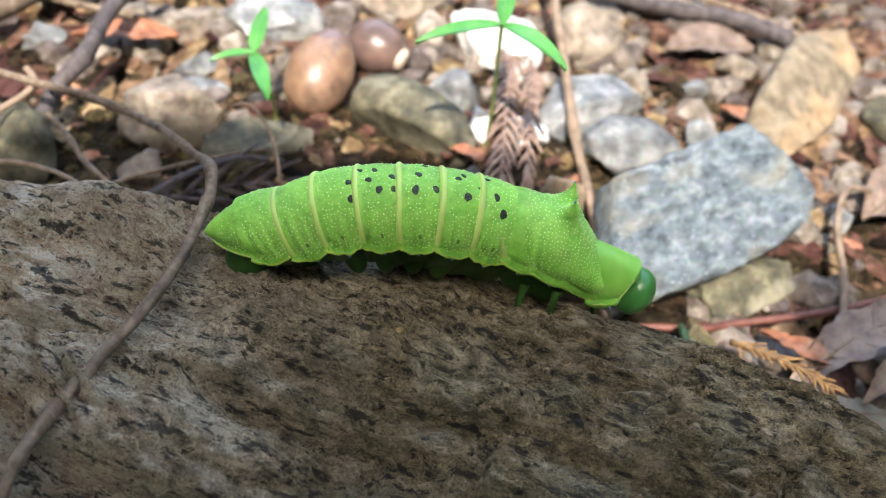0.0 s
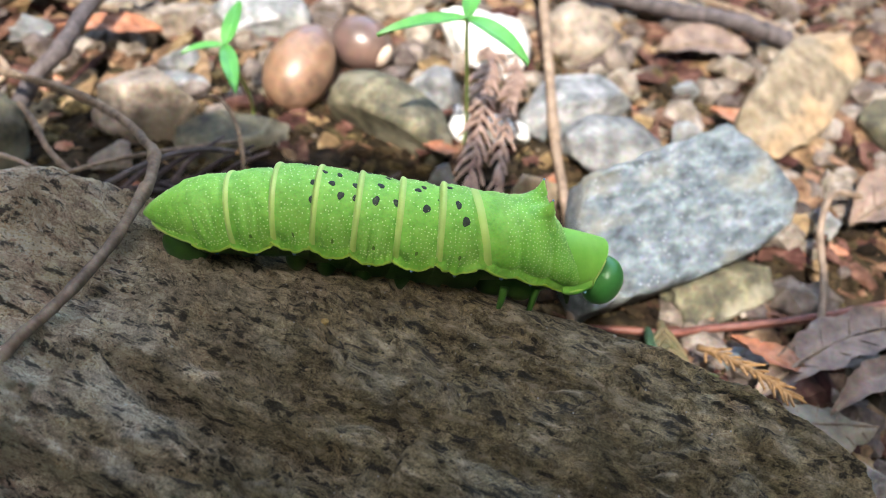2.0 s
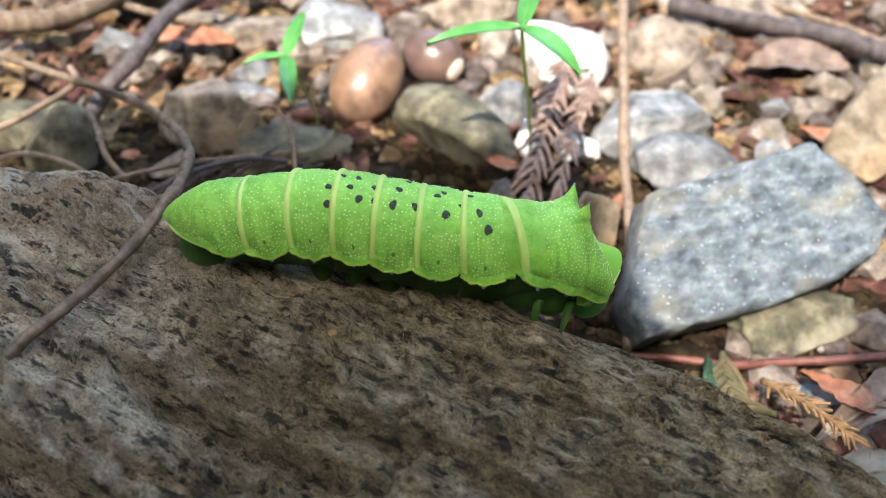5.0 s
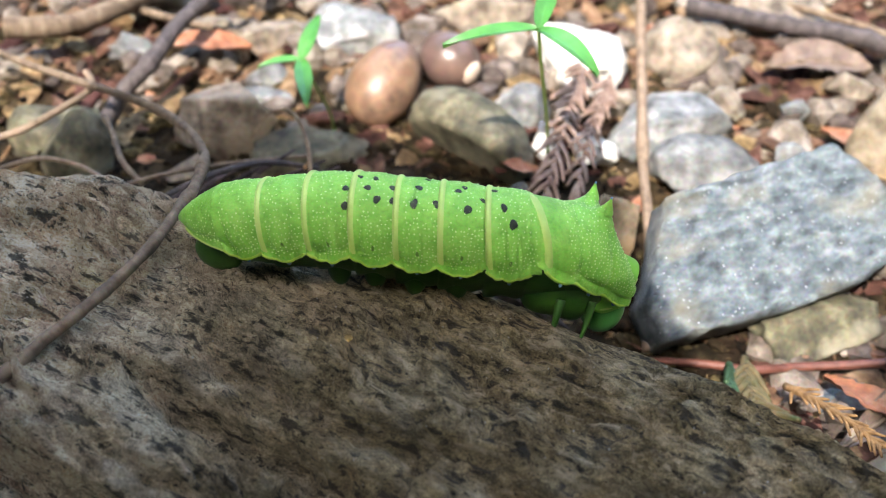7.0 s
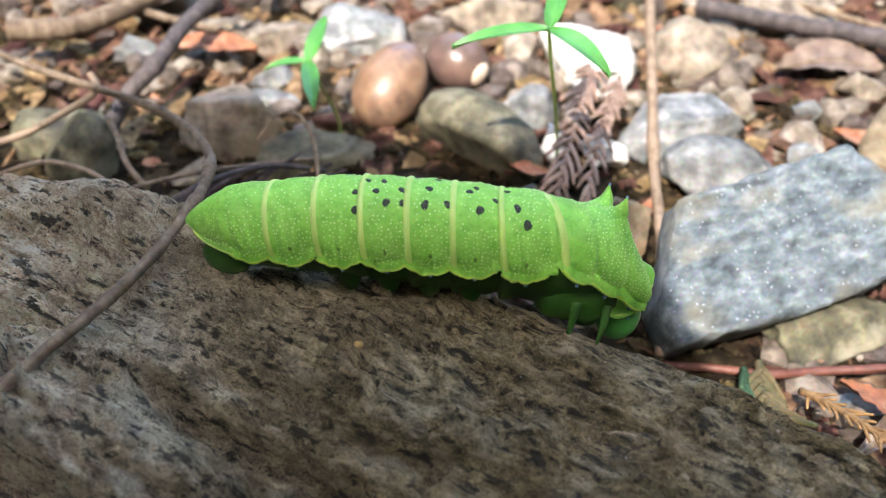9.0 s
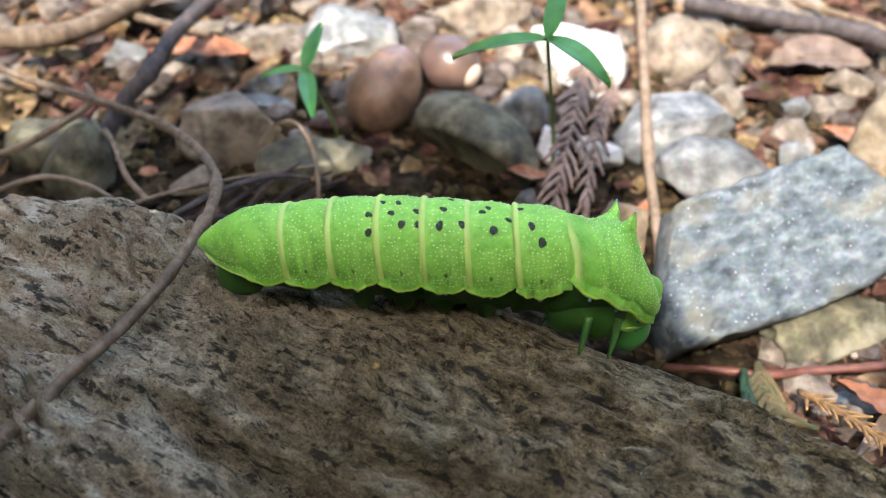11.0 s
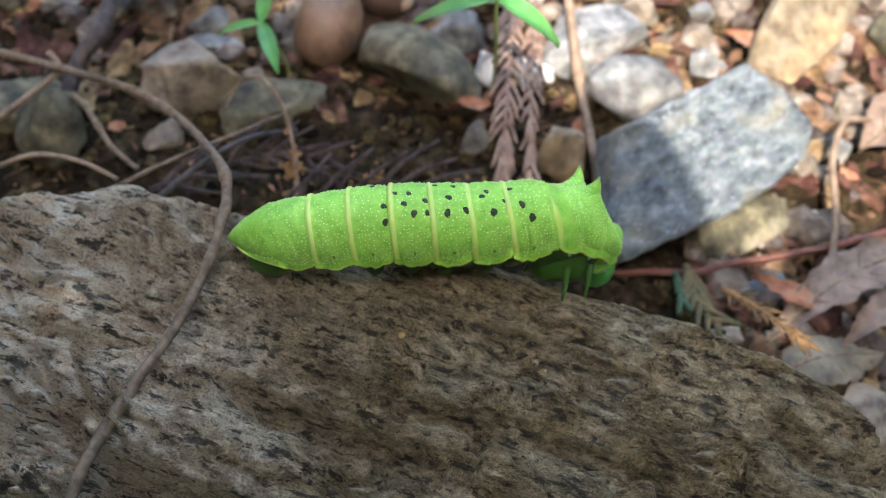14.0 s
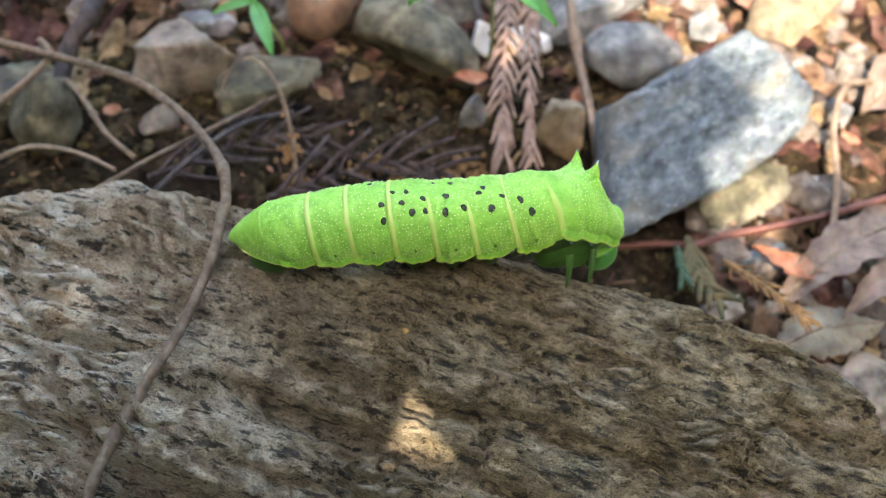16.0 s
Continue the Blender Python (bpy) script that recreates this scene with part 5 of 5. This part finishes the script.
twig("tendril", [(-51, 54, 14), (-48, 58, 17.6), (-43.5, 58, 19), (-39, 53, 17), (-36, 45, 13), (-35, 38, 8), (-35.5, 32, 2)], (0.22, 0.5), M_TWIG, "dry curled tendril with rusty crumbs", "tendril", rough=0.9, seed=12)


def crumb_cluster(points, count, seed, label):
    """Rusty crumbs of humus clinging together."""
    rnd = random.Random(seed)
    verts, faces = [], []
    base = bmesh.new()
    bmesh.ops.create_icosphere(base, subdivisions=1, radius=1)
    bv, bf = [v.co.copy() for v in base.verts], [[v.index for v in f.verts] for f in base.faces]
    base.free()
    line = spline([Vector(p) for p in points], 60)
    for _ in range(count):
        p = rnd.choice(line) + Vector((rnd.gauss(0, 1.3), rnd.gauss(0, 1.3), rnd.gauss(0, 1.0)))
        r = rnd.uniform(0.25, 0.75)
        k = len(verts)
        verts += [(p + c * r * rnd.uniform(0.7, 1.3)) * MM for c in bv]
        faces += [tuple(i + k for i in f) for f in bf]
    tagged(new("humus_crumbs", mesh_from("humus_crumbs", verts, faces, M_FRASS, smooth=False)), label, "humus", kind="stuff")


crumb_cluster([(-36.5, 46, 12), (-35, 38, 7), (-35.5, 32, 2), (-33, 30, 1.5)], 120, 21, "rusty humus crumbs clinging to a dead tendril")
crumb_cluster([(-24, 40, 3), (-18, 44, 3.5), (-14, 38, 3), (-10, 42, 2)], 150, 22, "rusty humus crumbs among dark foliage")
crumb_cluster([(-4, 40, 2.5), (2, 44, 2.5), (4, 38, 2)], 110, 23, "rusty humus crumbs behind the caterpillar")
twig("twig", [(-115, 118, 6), (-95, 108, 8), (-70, 104, 7)], (1.2, 0.8), M_TWIG, "brown twig in leaf litter", seed=13)
twig("twig", [(100, 130, 5), (82, 140, 7), (60, 152, 6)], (1.0, 0.8), M_TWIG, "brown twig in leaf litter", seed=14)
twig("twig", [(-120, 84, 14), (-108, 92, 12), (-100, 110, 10), (-96, 130, 8)], (2.6, 2.4), M_TWIG, "thick grey-brown twig in leaf litter", seed=15)


# ---- seedlings ----
def leaf_mesh(base, tip, width, sag, up=(0, 0, 1), thick=0.12):
    base, tip, up = Vector(base), Vector(tip), Vector(up)
    d = tip - base
    side = d.cross(up).normalized()
    nrm = side.cross(d).normalized()
    rows = []
    for face in (1, -1):
        for i in range(17):
            s = i / 16
            s2 = s if face > 0 else 1 - s
            w = width * (math.sin(math.pi * min(1, s2 ** 0.75 * 0.96 + 0.02)) ** 0.75) / 2 + 0.05
            c = base + d * s2 + nrm * (sag * 4 * s2 * (1 - s2))
            rows.append([(c + side * w * k + nrm * (0.16 * width * abs(k) ** 1.4 - 0.1 * width * math.exp(-(k / 0.12) ** 2) * 0.5 + face * thick / 2)) * MM for k in np.linspace(-1, 1, 11)])
    rows.append(rows[0])
    return grid_mesh("leaf", rows, M_LEAF)


def seedling(stem, leaves, radius, label):
    root = empty("seedling", Matrix.Identity(4), label, "seedling", "seedlings")
    part("stem", tube("stem", [Vector(p) * MM for p in stem], (radius * MM, radius * 0.8 * MM), M_STEM, n=24, sides=8, rough=0.05), M_STEM, root, "thin green stem")
    for base, tip, w, sag in leaves:
        part("leaf", leaf_mesh(base, tip, w, sag), M_LEAF, root)
    return root


seedling([(7.2, 76, 0), (7, 73, 8), (5.8, 67, 22), (4.4, 61, 35), (3.7, 58, 42.5)],
         [((3.7, 58, 42.5), (-12.2, 51.8, 40.6), 3.6, 1.2), ((3.7, 58, 42.5), (14.8, 45.2, 42.2), 4.2, 1.5), ((3.7, 58, 42.5), (5.5, 71, 47.5), 3.4, 1.0)],
         0.42, "three-leaved green seedling standing among stones")
seedling([(-40.5, 77.5, 0), (-41, 76, 7), (-43, 73, 16), (-44.5, 70.4, 23)],
         [((-44.5, 70.4, 23), (-43.2, 81, 27.5), 3.2, 0.8), ((-44.5, 70.4, 23), (-39.8, 57.4, 20.8), 3.4, 0.8), ((-44.5, 70.4, 23), (-53, 68, 21.5), 2.4, 0.8)],
         0.36, "small three-leaved green seedling beside a stone")


# ---- dead conifer sprays ----
def spray(name, line, count, length, radius, spread, mat, label, seed, droop=-0.3, parent_r=0.5):
    rnd = random.Random(seed)
    root = empty(name, Matrix.Identity(4), label, "dead foliage", "dead conifer sprays")
    pts = spline([Vector(p) for p in line], count + 2)
    part("stem", tube("stem", [p * MM for p in pts[::3]] + [pts[-1] * MM], (parent_r * MM, parent_r * 0.6 * MM), mat, n=30, sides=7), mat, root)
    for k in range(count):
        p = pts[k + 1]
        d = (pts[k + 2] - pts[k]).normalized()
        side = d.cross(Vector((0, -0.6, 0.8))).normalized() * (1 if k % 2 else -1)
        up = Vector((0, -0.6, 0.8))
        s = (1 - 0.3 * k / count) * rnd.uniform(0.75, 1.2)
        w = (d * rnd.uniform(0.8, 1.1) + side * spread * rnd.uniform(0.45, 1.3) + up * rnd.uniform(-0.15, 0.45)).normalized()
        q1 = p + w * length * s * 0.5 + up * 0.25
        q2 = p + w * length * s + d * length * 0.25 * s + up * droop
        part("needle", tube("needle", [p * MM, q1 * MM, q2 * MM], (radius * MM, radius * 0.45 * MM), mat, n=8, sides=6, rough=0.2, seed=k), mat, root)
    return root


spray("cedar_spray", [(13, 108, 8), (11.8, 94, 11), (10.6, 80, 12.5), (9.2, 64, 12), (8.2, 50, 9.5), (7.8, 42, 7)], 44, 8.0, 0.72, 0.62, M_NEEDLE, "tan dead cedar spray of braided needles hanging between stones", 1, parent_r=0.55)
spray("cedar_spray", [(18.5, 104, 7), (17.2, 88, 10), (15.2, 72, 11.5), (14.2, 54, 10), (13.8, 40, 7)], 36, 6.5, 0.68, 0.5, M_NEEDLE, "tan dead cedar spray beside another", 2, parent_r=0.55)
spray("dead_spray", [(-40, 30, 9), (-28, 36, 8), (-14, 40, 8), (-2, 38, 6)], 18, 13, 0.75, 0.7, M_NEEDLEDARK, "dark brown dead conifer spray behind the boulder", 3, parent_r=0.7)
spray("dead_spray", [(-64, 34, 10), (-52, 40, 10), (-40, 46, 9), (-28, 47, 7)], 16, 11, 0.7, 0.6, M_NEEDLEDARK, "dark brown dead conifer spray behind the boulder", 4, parent_r=0.7)
spray("dead_spray", [(-22, 24, 8), (-10, 28, 9), (2, 30, 8), (12, 28, 6)], 14, 10, 0.7, 0.7, M_NEEDLEDARK, "dark brown dead conifer spray under the caterpillar's side", 5, parent_r=0.7)
spray("green_sprig", [(47, 27, 0), (46.5, 20, 2), (47, 14, 4), (49, 6, 8)], 14, 7, 0.9, 0.7, M_MOSS, "green-brown cypress sprig against the boulder", 6, parent_r=0.8)
spray("green_sprig", [(44, 24, 1), (43.5, 19, 3), (43.5, 13, 5)], 7, 5, 0.9, 0.3, M_GREENBIT, "dark green cypress sprig against the boulder", 7, parent_r=0.7)
spray("green_sprig", [(53, 20, 2), (56, 12, 8), (59, 3, 14), (61, -2, 16)], 24, 4, 0.42, 0.75, M_FRASS, "rusty dry cypress sprig against the boulder", 8, parent_r=0.7)


# ---- dry leaves ----
def dry_leaf(points, width, curl, label, seed, mat=M_DRYLEAF):
    pts = spline([Vector(p) for p in points], 22)
    rows = []
    for face in (1, -1):
        for i in range(22):
            k = i if face > 0 else 21 - i
            s = k / 21
            d = (pts[min(k + 1, 21)] - pts[max(k - 1, 0)]).normalized()
            side = d.cross(Vector((0, 0, 1))).normalized()
            nrm = side.cross(d)
            w = width / 2 * (math.sin(math.pi * (0.03 + 0.95 * s) ** 1.2) ** 1.0 + 0.04)
            row = []
            for q in np.linspace(-1, 1, 15):
                e = 1 + 0.3 * fbm(Vector((s * 11, (q > 0) * 5, seed)), 3)
                row.append((pts[k] + side * w * q * e + nrm * (curl * q * q * width * 0.3 + 0.5 * fbm(Vector((s * 5, q * 3, seed + 5)), 3) + face * 0.12)) * MM)
            rows.append(row)
    rows.append(rows[0])
    ob = tagged(new("dry_leaf", grid_mesh("dry_leaf", rows, mat)), label, "leaf", "fallen leaves")
    if width > 9:
        part("midrib", tube("midrib", [(p + Vector((0, 0, 0.15))) * MM for p in pts[::3]] + [pts[-1] * MM], (0.5 * MM, 0.15 * MM), M_TWIG, n=20, sides=6), M_TWIG, ob, "raised brown midrib")
        for k in range(3, 19, 3):
            d = (pts[k + 1] - pts[k - 1]).normalized()
            side = d.cross(Vector((0, 0, 1))).normalized()
            w = width / 2 * math.sin(math.pi * (0.03 + 0.95 * k / 21) ** 1.2) * 0.85
            for s in (-1, 1):
                tip = pts[k] + (side * s + d * 0.7) * w
                tip.z += curl * width * 0.2 + 0.2
                part("vein", tube("vein", [pts[k] * MM, (pts[k] * 0.5 + tip * 0.5 - Vector((0, 0, 0.03 * width * curl))) * MM, tip * MM], (0.22 * MM, 0.1 * MM), M_TWIG, n=8, sides=5), M_TWIG, ob)
    return ob


dry_leaf([(60, 8, 1), (72, 18, 4), (86, 26, 5), (106, 33, 3)], 10, 0.3, "curled dry pinkish-brown leaf beside the boulder", 1)
dry_leaf([(60, 1, -1), (70, 5, 1), (84, 7, 0)], 11, -0.5, "dry grey-brown leaf under another at the boulder's end", 2, M_GREYLEAF)
dry_leaf([(74, 6, 3), (83, 13, 6), (95, 18, 5)], 6, 0.9, "rolled edge of a dry brown leaf", 3)
dry_leaf([(-90, 96, 6), (-77, 96, 9), (-66, 98, 7)], 8, 0.4, "orange strip of fallen bark", 4, M_ORANGE)
dry_leaf([(66, 96, 4), (73, 92, 5), (80, 94, 3)], 7, 0.3, "red-brown leaf fragment in litter", 5, M_ORANGE)
dry_leaf([(-2, 66, 7), (2, 64, 8), (6, 66, 6)], 4, 0.3, "orange bark flake on stone", 6, M_ORANGE)
dry_leaf([(60, 24, 1), (66, 18, 4), (72, 15, 3)], 5, 0.5, "orange-brown leaf strip beside the boulder", 7, M_ORANGE)
dry_leaf([(92, 60, 2), (102, 66, 6), (114, 66, 4)], 16, 0.4, "dry brown leaf in litter", 8)
dry_leaf([(55, 118, 5), (68, 124, 6), (80, 122, 5)], 14, 0.3, "dry brown leaf in litter", 9)
dry_leaf([(-112, 110, 5), (-98, 118, 8), (-86, 124, 6)], 12, 0.4, "dry brown leaf in litter", 10)


# ---- loose litter and gravel ----
def inside_boulder(x, y):
    return -0.128 < x < 0.067 and rock_front(x) - 0.001 < y < rock_back(x) + 0.001


def scatter(name, count, seed, mat, label, category, box, small, large, flat, long, near=0.0, hole=False):
    rnd = random.Random(seed)
    verts, faces = [], []
    base = bmesh.new()
    bmesh.ops.create_icosphere(base, subdivisions=1, radius=1)
    bv = [v.co.copy() for v in base.verts]
    bf = [[v.index for v in f.verts] for f in base.faces]
    base.free()
    for _ in range(count):
        x, y = rnd.uniform(box[0], box[1]), rnd.uniform(box[2], box[3])
        if hole and abs(x) < 0.16 and -0.09 < y < 0.22:
            continue
        if inside_boulder(x, y) or (near and rnd.random() > min(1, max(0.0, (y - near) / 0.025)) and x < 0.05):
            continue
        s = (small + (large - small) * rnd.random() ** 3) * MM
        sx, sy, sz = s * rnd.uniform(1, long), s, s * rnd.uniform(flat, 1) * (0.5 if flat < 0.3 else 1)
        m = pose(x, y, ground_z(x, y) + sz * 0.4, rnd.uniform(-25, 25), rnd.uniform(-25, 25), rnd.uniform(0, 360))
        k = len(verts)
        for c in bv:
            j = 1 + rnd.uniform(-0.22, 0.22)
            verts.append(m @ Vector((c.x * sx * j, c.y * sy * j, c.z * sz * j)))
        faces += [tuple(i + k for i in f) for f in bf]
    ob = new(name, mesh_from(name, verts, faces, mat, smooth=False))
    return tagged(ob, label, category, kind="stuff")


scatter("gravel", 4200, 1, M_GRAVEL, "mixed grey and tan gravel on forest soil", "gravel", (-0.16, 0.16, -0.09, 0.22), 0.5, 5.0, 0.5, 1.6, near=0.072)
scatter("leaf_litter", 10500, 2, M_LITTER, "red-brown crumbs of bark and leaf litter", "leaf litter", (-0.16, 0.16, -0.09, 0.22), 0.35, 4.2, 0.15, 3.2, near=0.06)
scatter("needle_litter", 3000, 3, M_LITTER, "thin red-brown dead needles", "needles", (-0.16, 0.16, -0.09, 0.22), 0.25, 0.6, 0.8, 14)

scatter("humus", 7500, 6, M_HUMUS, "dark crumbly humus behind the boulder", "humus", (-0.14, 0.11, -0.02, 0.12), 0.3, 1.9, 0.4, 2.2)
scatter("bark_litter", 420, 4, M_ORANGE, "orange flakes of fallen bark on soil", "bark", (-0.16, 0.16, -0.09, 0.22), 0.4, 2.4, 0.15, 3.0, near=0.03)

scatter("gravel", 1500, 11, M_GRAVEL, "scattered grey and tan gravel on forest soil", "gravel", (-0.7, 0.7, -0.7, 0.8), 2.0, 12.0, 0.5, 1.6, hole=True)
scatter("leaf_litter", 5000, 12, M_LITTER, "red-brown litter of bark and leaves", "leaf litter", (-0.8, 0.8, -0.8, 0.9), 1.5, 9.0, 0.15, 3.2, hole=True)


def crumb(x, y, r, mat, label, name="crumb"):
    bm = bmesh.new()
    bmesh.ops.create_icosphere(bm, subdivisions=3, radius=1)
    for v in bm.verts:
        v.co = v.co * r * MM * (1 + 0.35 * fbm(v.co * 1.8 + Vector((x, y, 0)), 3))
        v.co.z *= 0.7
    ob = part(name, bm, mat)
    ob.location = (x * MM, y * MM, float(rock_top(x * MM, y * MM)) + strata(x * MM, y * MM) + r * 0.4 * MM)
    return tagged(ob, label, "crumb")


crumb(-12.6, -14.2, 0.55, M_CRUMB, "ochre seed crumb on the boulder")
crumb(39.5, -14.7, 0.28, M_TAN, "pale grit grain on the boulder")
crumb(28, -8.5, 0.25, M_TAN, "pale grit grain on the boulder")


# ---- an unseen shrub, added to keep sun and sky light off the boulder ----
PIVOT = Vector((-0.62, -0.36, 0))


def shrub():
    rnd = random.Random(5)
    root = empty("shrub", Matrix.Translation(PIVOT), "unseen leafy green shrub added to shade the boulder", "shrub")
    part("trunk", tube("trunk", [(0, 0, -0.03), (0.01, 0.005, 0.25), (0, 0, 0.5), (-0.02, 0.01, 0.85)], (0.022, 0.012), M_TWIG, n=30, sides=14), M_TWIG, root)
    lift = 0.62

    def over(x, y, up=0.0):
        """The place on the way to the sun above the point (x, y) of the boulder, from the trunk's foot."""
        return Vector((x, y, 0.03)) + SUN_TO * (lift + up) - PIVOT

    e1 = (Vector((1, 0, 0)) - SUN_TO * SUN_TO.x).normalized()
    e2 = SUN_TO.cross(e1)

    def leaves(holder, columns, lines, covered, chink=True):
        for ix in columns:
            for iy in lines:
                x, y = ix * 0.027 + rnd.uniform(-0.007, 0.007), iy * 0.025 + rnd.uniform(-0.007, 0.007)
                if not covered(x, y) or chink and math.hypot(x + 0.002, y + 0.031) < 0.034:
                    continue
                c = over(x, y, rnd.uniform(-0.06, 0.06))
                a = rnd.uniform(0, 6.28)
                d = (e1 * math.cos(a) + e2 * math.sin(a)) * 0.026
                me = leaf_mesh((c - d) / MM, (c + d) / MM, 36, 1.5, up=SUN_TO + Vector((rnd.uniform(-.3, .3), rnd.uniform(-.3, .3), 0)), thick=0.3)
                me.materials[0] = M_SHADE
                part("leaf", me, M_SHADE, holder)

    still = part("branch", tube("branch", [(0, 0, 0.40), over(-0.30, -0.09), over(-0.1, -0.08), over(0.05, -0.08), over(0.16, -0.09)], (0.011, 0.003), M_TWIG, n=40, sides=10), M_TWIG, root, "added leafy shading branch")
    for sx, ex, ey in ((-0.2, -0.22, -0.36), (-0.1, -0.05, -0.46), (0.0, 0.12, -0.38), (-0.15, -0.16, -0.2), (0.05, 0.2, -0.22)):
        part("twig", tube("twig", [over(sx, -0.08), over((sx + ex) / 2, (ey - 0.08) / 2, -0.02), over(ex, ey, 0.01)], (0.004, 0.0012), M_TWIG, n=24, sides=7), M_TWIG, still)
    leaves(still, range(-18, 18), range(-25, 4), lambda x, y: y < np.interp(x, [-0.2, 0.02, 0.034, 0.05, 0.062, 0.08, 0.2], [0.022, 0.022, -0.010, -0.010, 0.010, 0.016, 0.02]) and math.hypot(x / 0.46, (y + 0.24) / 0.37) < 1 + 0.3 * fbm(Vector((x * 7, y * 7, 2.5)), 3))
    part("twig", tube("twig", [over(-0.1, -0.08), over(-0.18, 0.15, 0.05), over(-0.05, 0.32, 0.03), over(0.1, 0.45)], (0.005, 0.0015), M_TWIG, n=30, sides=7), M_TWIG, still)
    # leaves overhead and at the sides, added only to hold back sky light
    leaves(still, range(-13, 14), range(9, 28), lambda x, y: math.hypot(x / 0.36, (y - 0.44) / 0.25) < 1 + 0.25 * fbm(Vector((x * 7, y * 7, 8.5)), 3))
    leaves(still, range(-14, 15), range(1, 10), lambda x, y: 0.155 < abs(x) < 0.38 + 0.05 * fbm(Vector((y * 20, x, 1.5)), 2))
    swing = part("branch", tube("branch", [(0, 0, 0.46), over(-0.30, -0.03), over(-0.1, -0.02), over(0.0, -0.02)], (0.009, 0.002), M_TWIG, n=40, sides=10), M_TWIG, root, "added leafy branch swung to move the shade")
    leaves(swing, range(-9, 5), range(-2, 3), lambda x, y: x < 0.045 and (x < 0.008 or math.hypot(x + 0.002, y + 0.031) > 0.034) and y < np.interp(x, [-0.2, -0.1, -0.04, 0.022, 0.027, 0.045], [-0.01, 0.022, 0.042, 0.042, -0.015, -0.03]), False)
    late = part("branch", tube("branch", [(0, 0, 0.34), over(-0.28, -0.15), over(-0.05, -0.14), over(0.1, -0.12)], (0.009, 0.002), M_TWIG, n=40, sides=10), M_TWIG, root, "added leafy branch swung to move the shade")
    leaves(late, range(0, 3), range(-6, 0), lambda x, y: 0.02 < x < 0.05 and -0.13 < y < -0.032)
    # an added lower spray of large leaves closes the gap in the crown; a chink between them lets a fleck of sun through
    # when it sways
    low = part("branch", tube("branch", [(0, 0, 0.26), over(-0.28, -0.04, -0.33), over(-0.1, -0.03, -0.33), over(0.0, -0.02, -0.33)], (0.007, 0.002), M_TWIG, n=40, sides=10), M_TWIG, root, "added low leafy branch shaping a sun fleck")
    for x0, y0, x1, y1, wide in ((-21.5, -35, -21.5, 65, 46), (21.5, -35, 21.5, 65, 46), (-50, -38, 50, -39, 34), (0, 8, 0, 84, 38)):
        depth = -0.32 - 0.002 * abs(wide - 40)
        me = leaf_mesh(over(-0.002 + x0 * MM, -0.046 + y0 * MM, depth) / MM, over(-0.002 + x1 * MM, -0.046 + y1 * MM, depth - 0.004 * (x0 > 0)) / MM, wide, 0.5, up=SUN_TO, thick=0.3)
        me.materials[0] = M_SHADE
        part("leaf", me, M_SHADE, low)
    return swing, late, low


BRANCH, LATE_BRANCH, LOW_BRANCH = shrub()
# seconds, degrees that the branch swings about the trunk
BRANCH_SWING = [(0, 0), (2, 0.2), (3.5, 0.9), (6.5, 0.9), (9, 1.1), (10.5, 2.7), (12, 4.7), (13, 5.6), (14, 7.8), (15, 9.6), (16, 10.5)]

LATE_SWING = [(0, 0), (12.5, 0.5), (14, 5.5), (15.5, 8.8), (16, 9.4)]
LOW_SWING = [(0, 0), (13.2, 0), (14, 1.4), (14.5, 2.1), (15, 2.5), (15.5, 3.2), (16, 3.1)]


def motions():
    rows = caterpillar_rows()
    for name, ob in PIECES:
        walk(ob, rows[name])
    walk(BRANCH, [(t, pose(0, 0, 0, 0, 0, a)) for t, a in BRANCH_SWING])
    walk(LOW_BRANCH, [(t, pose(0, 0, 0, 0, 0, a)) for t, a in LOW_SWING])
    walk(LATE_BRANCH, [(t, pose(0, 0, 0, 0, 0, a)) for t, a in LATE_SWING])


motions()
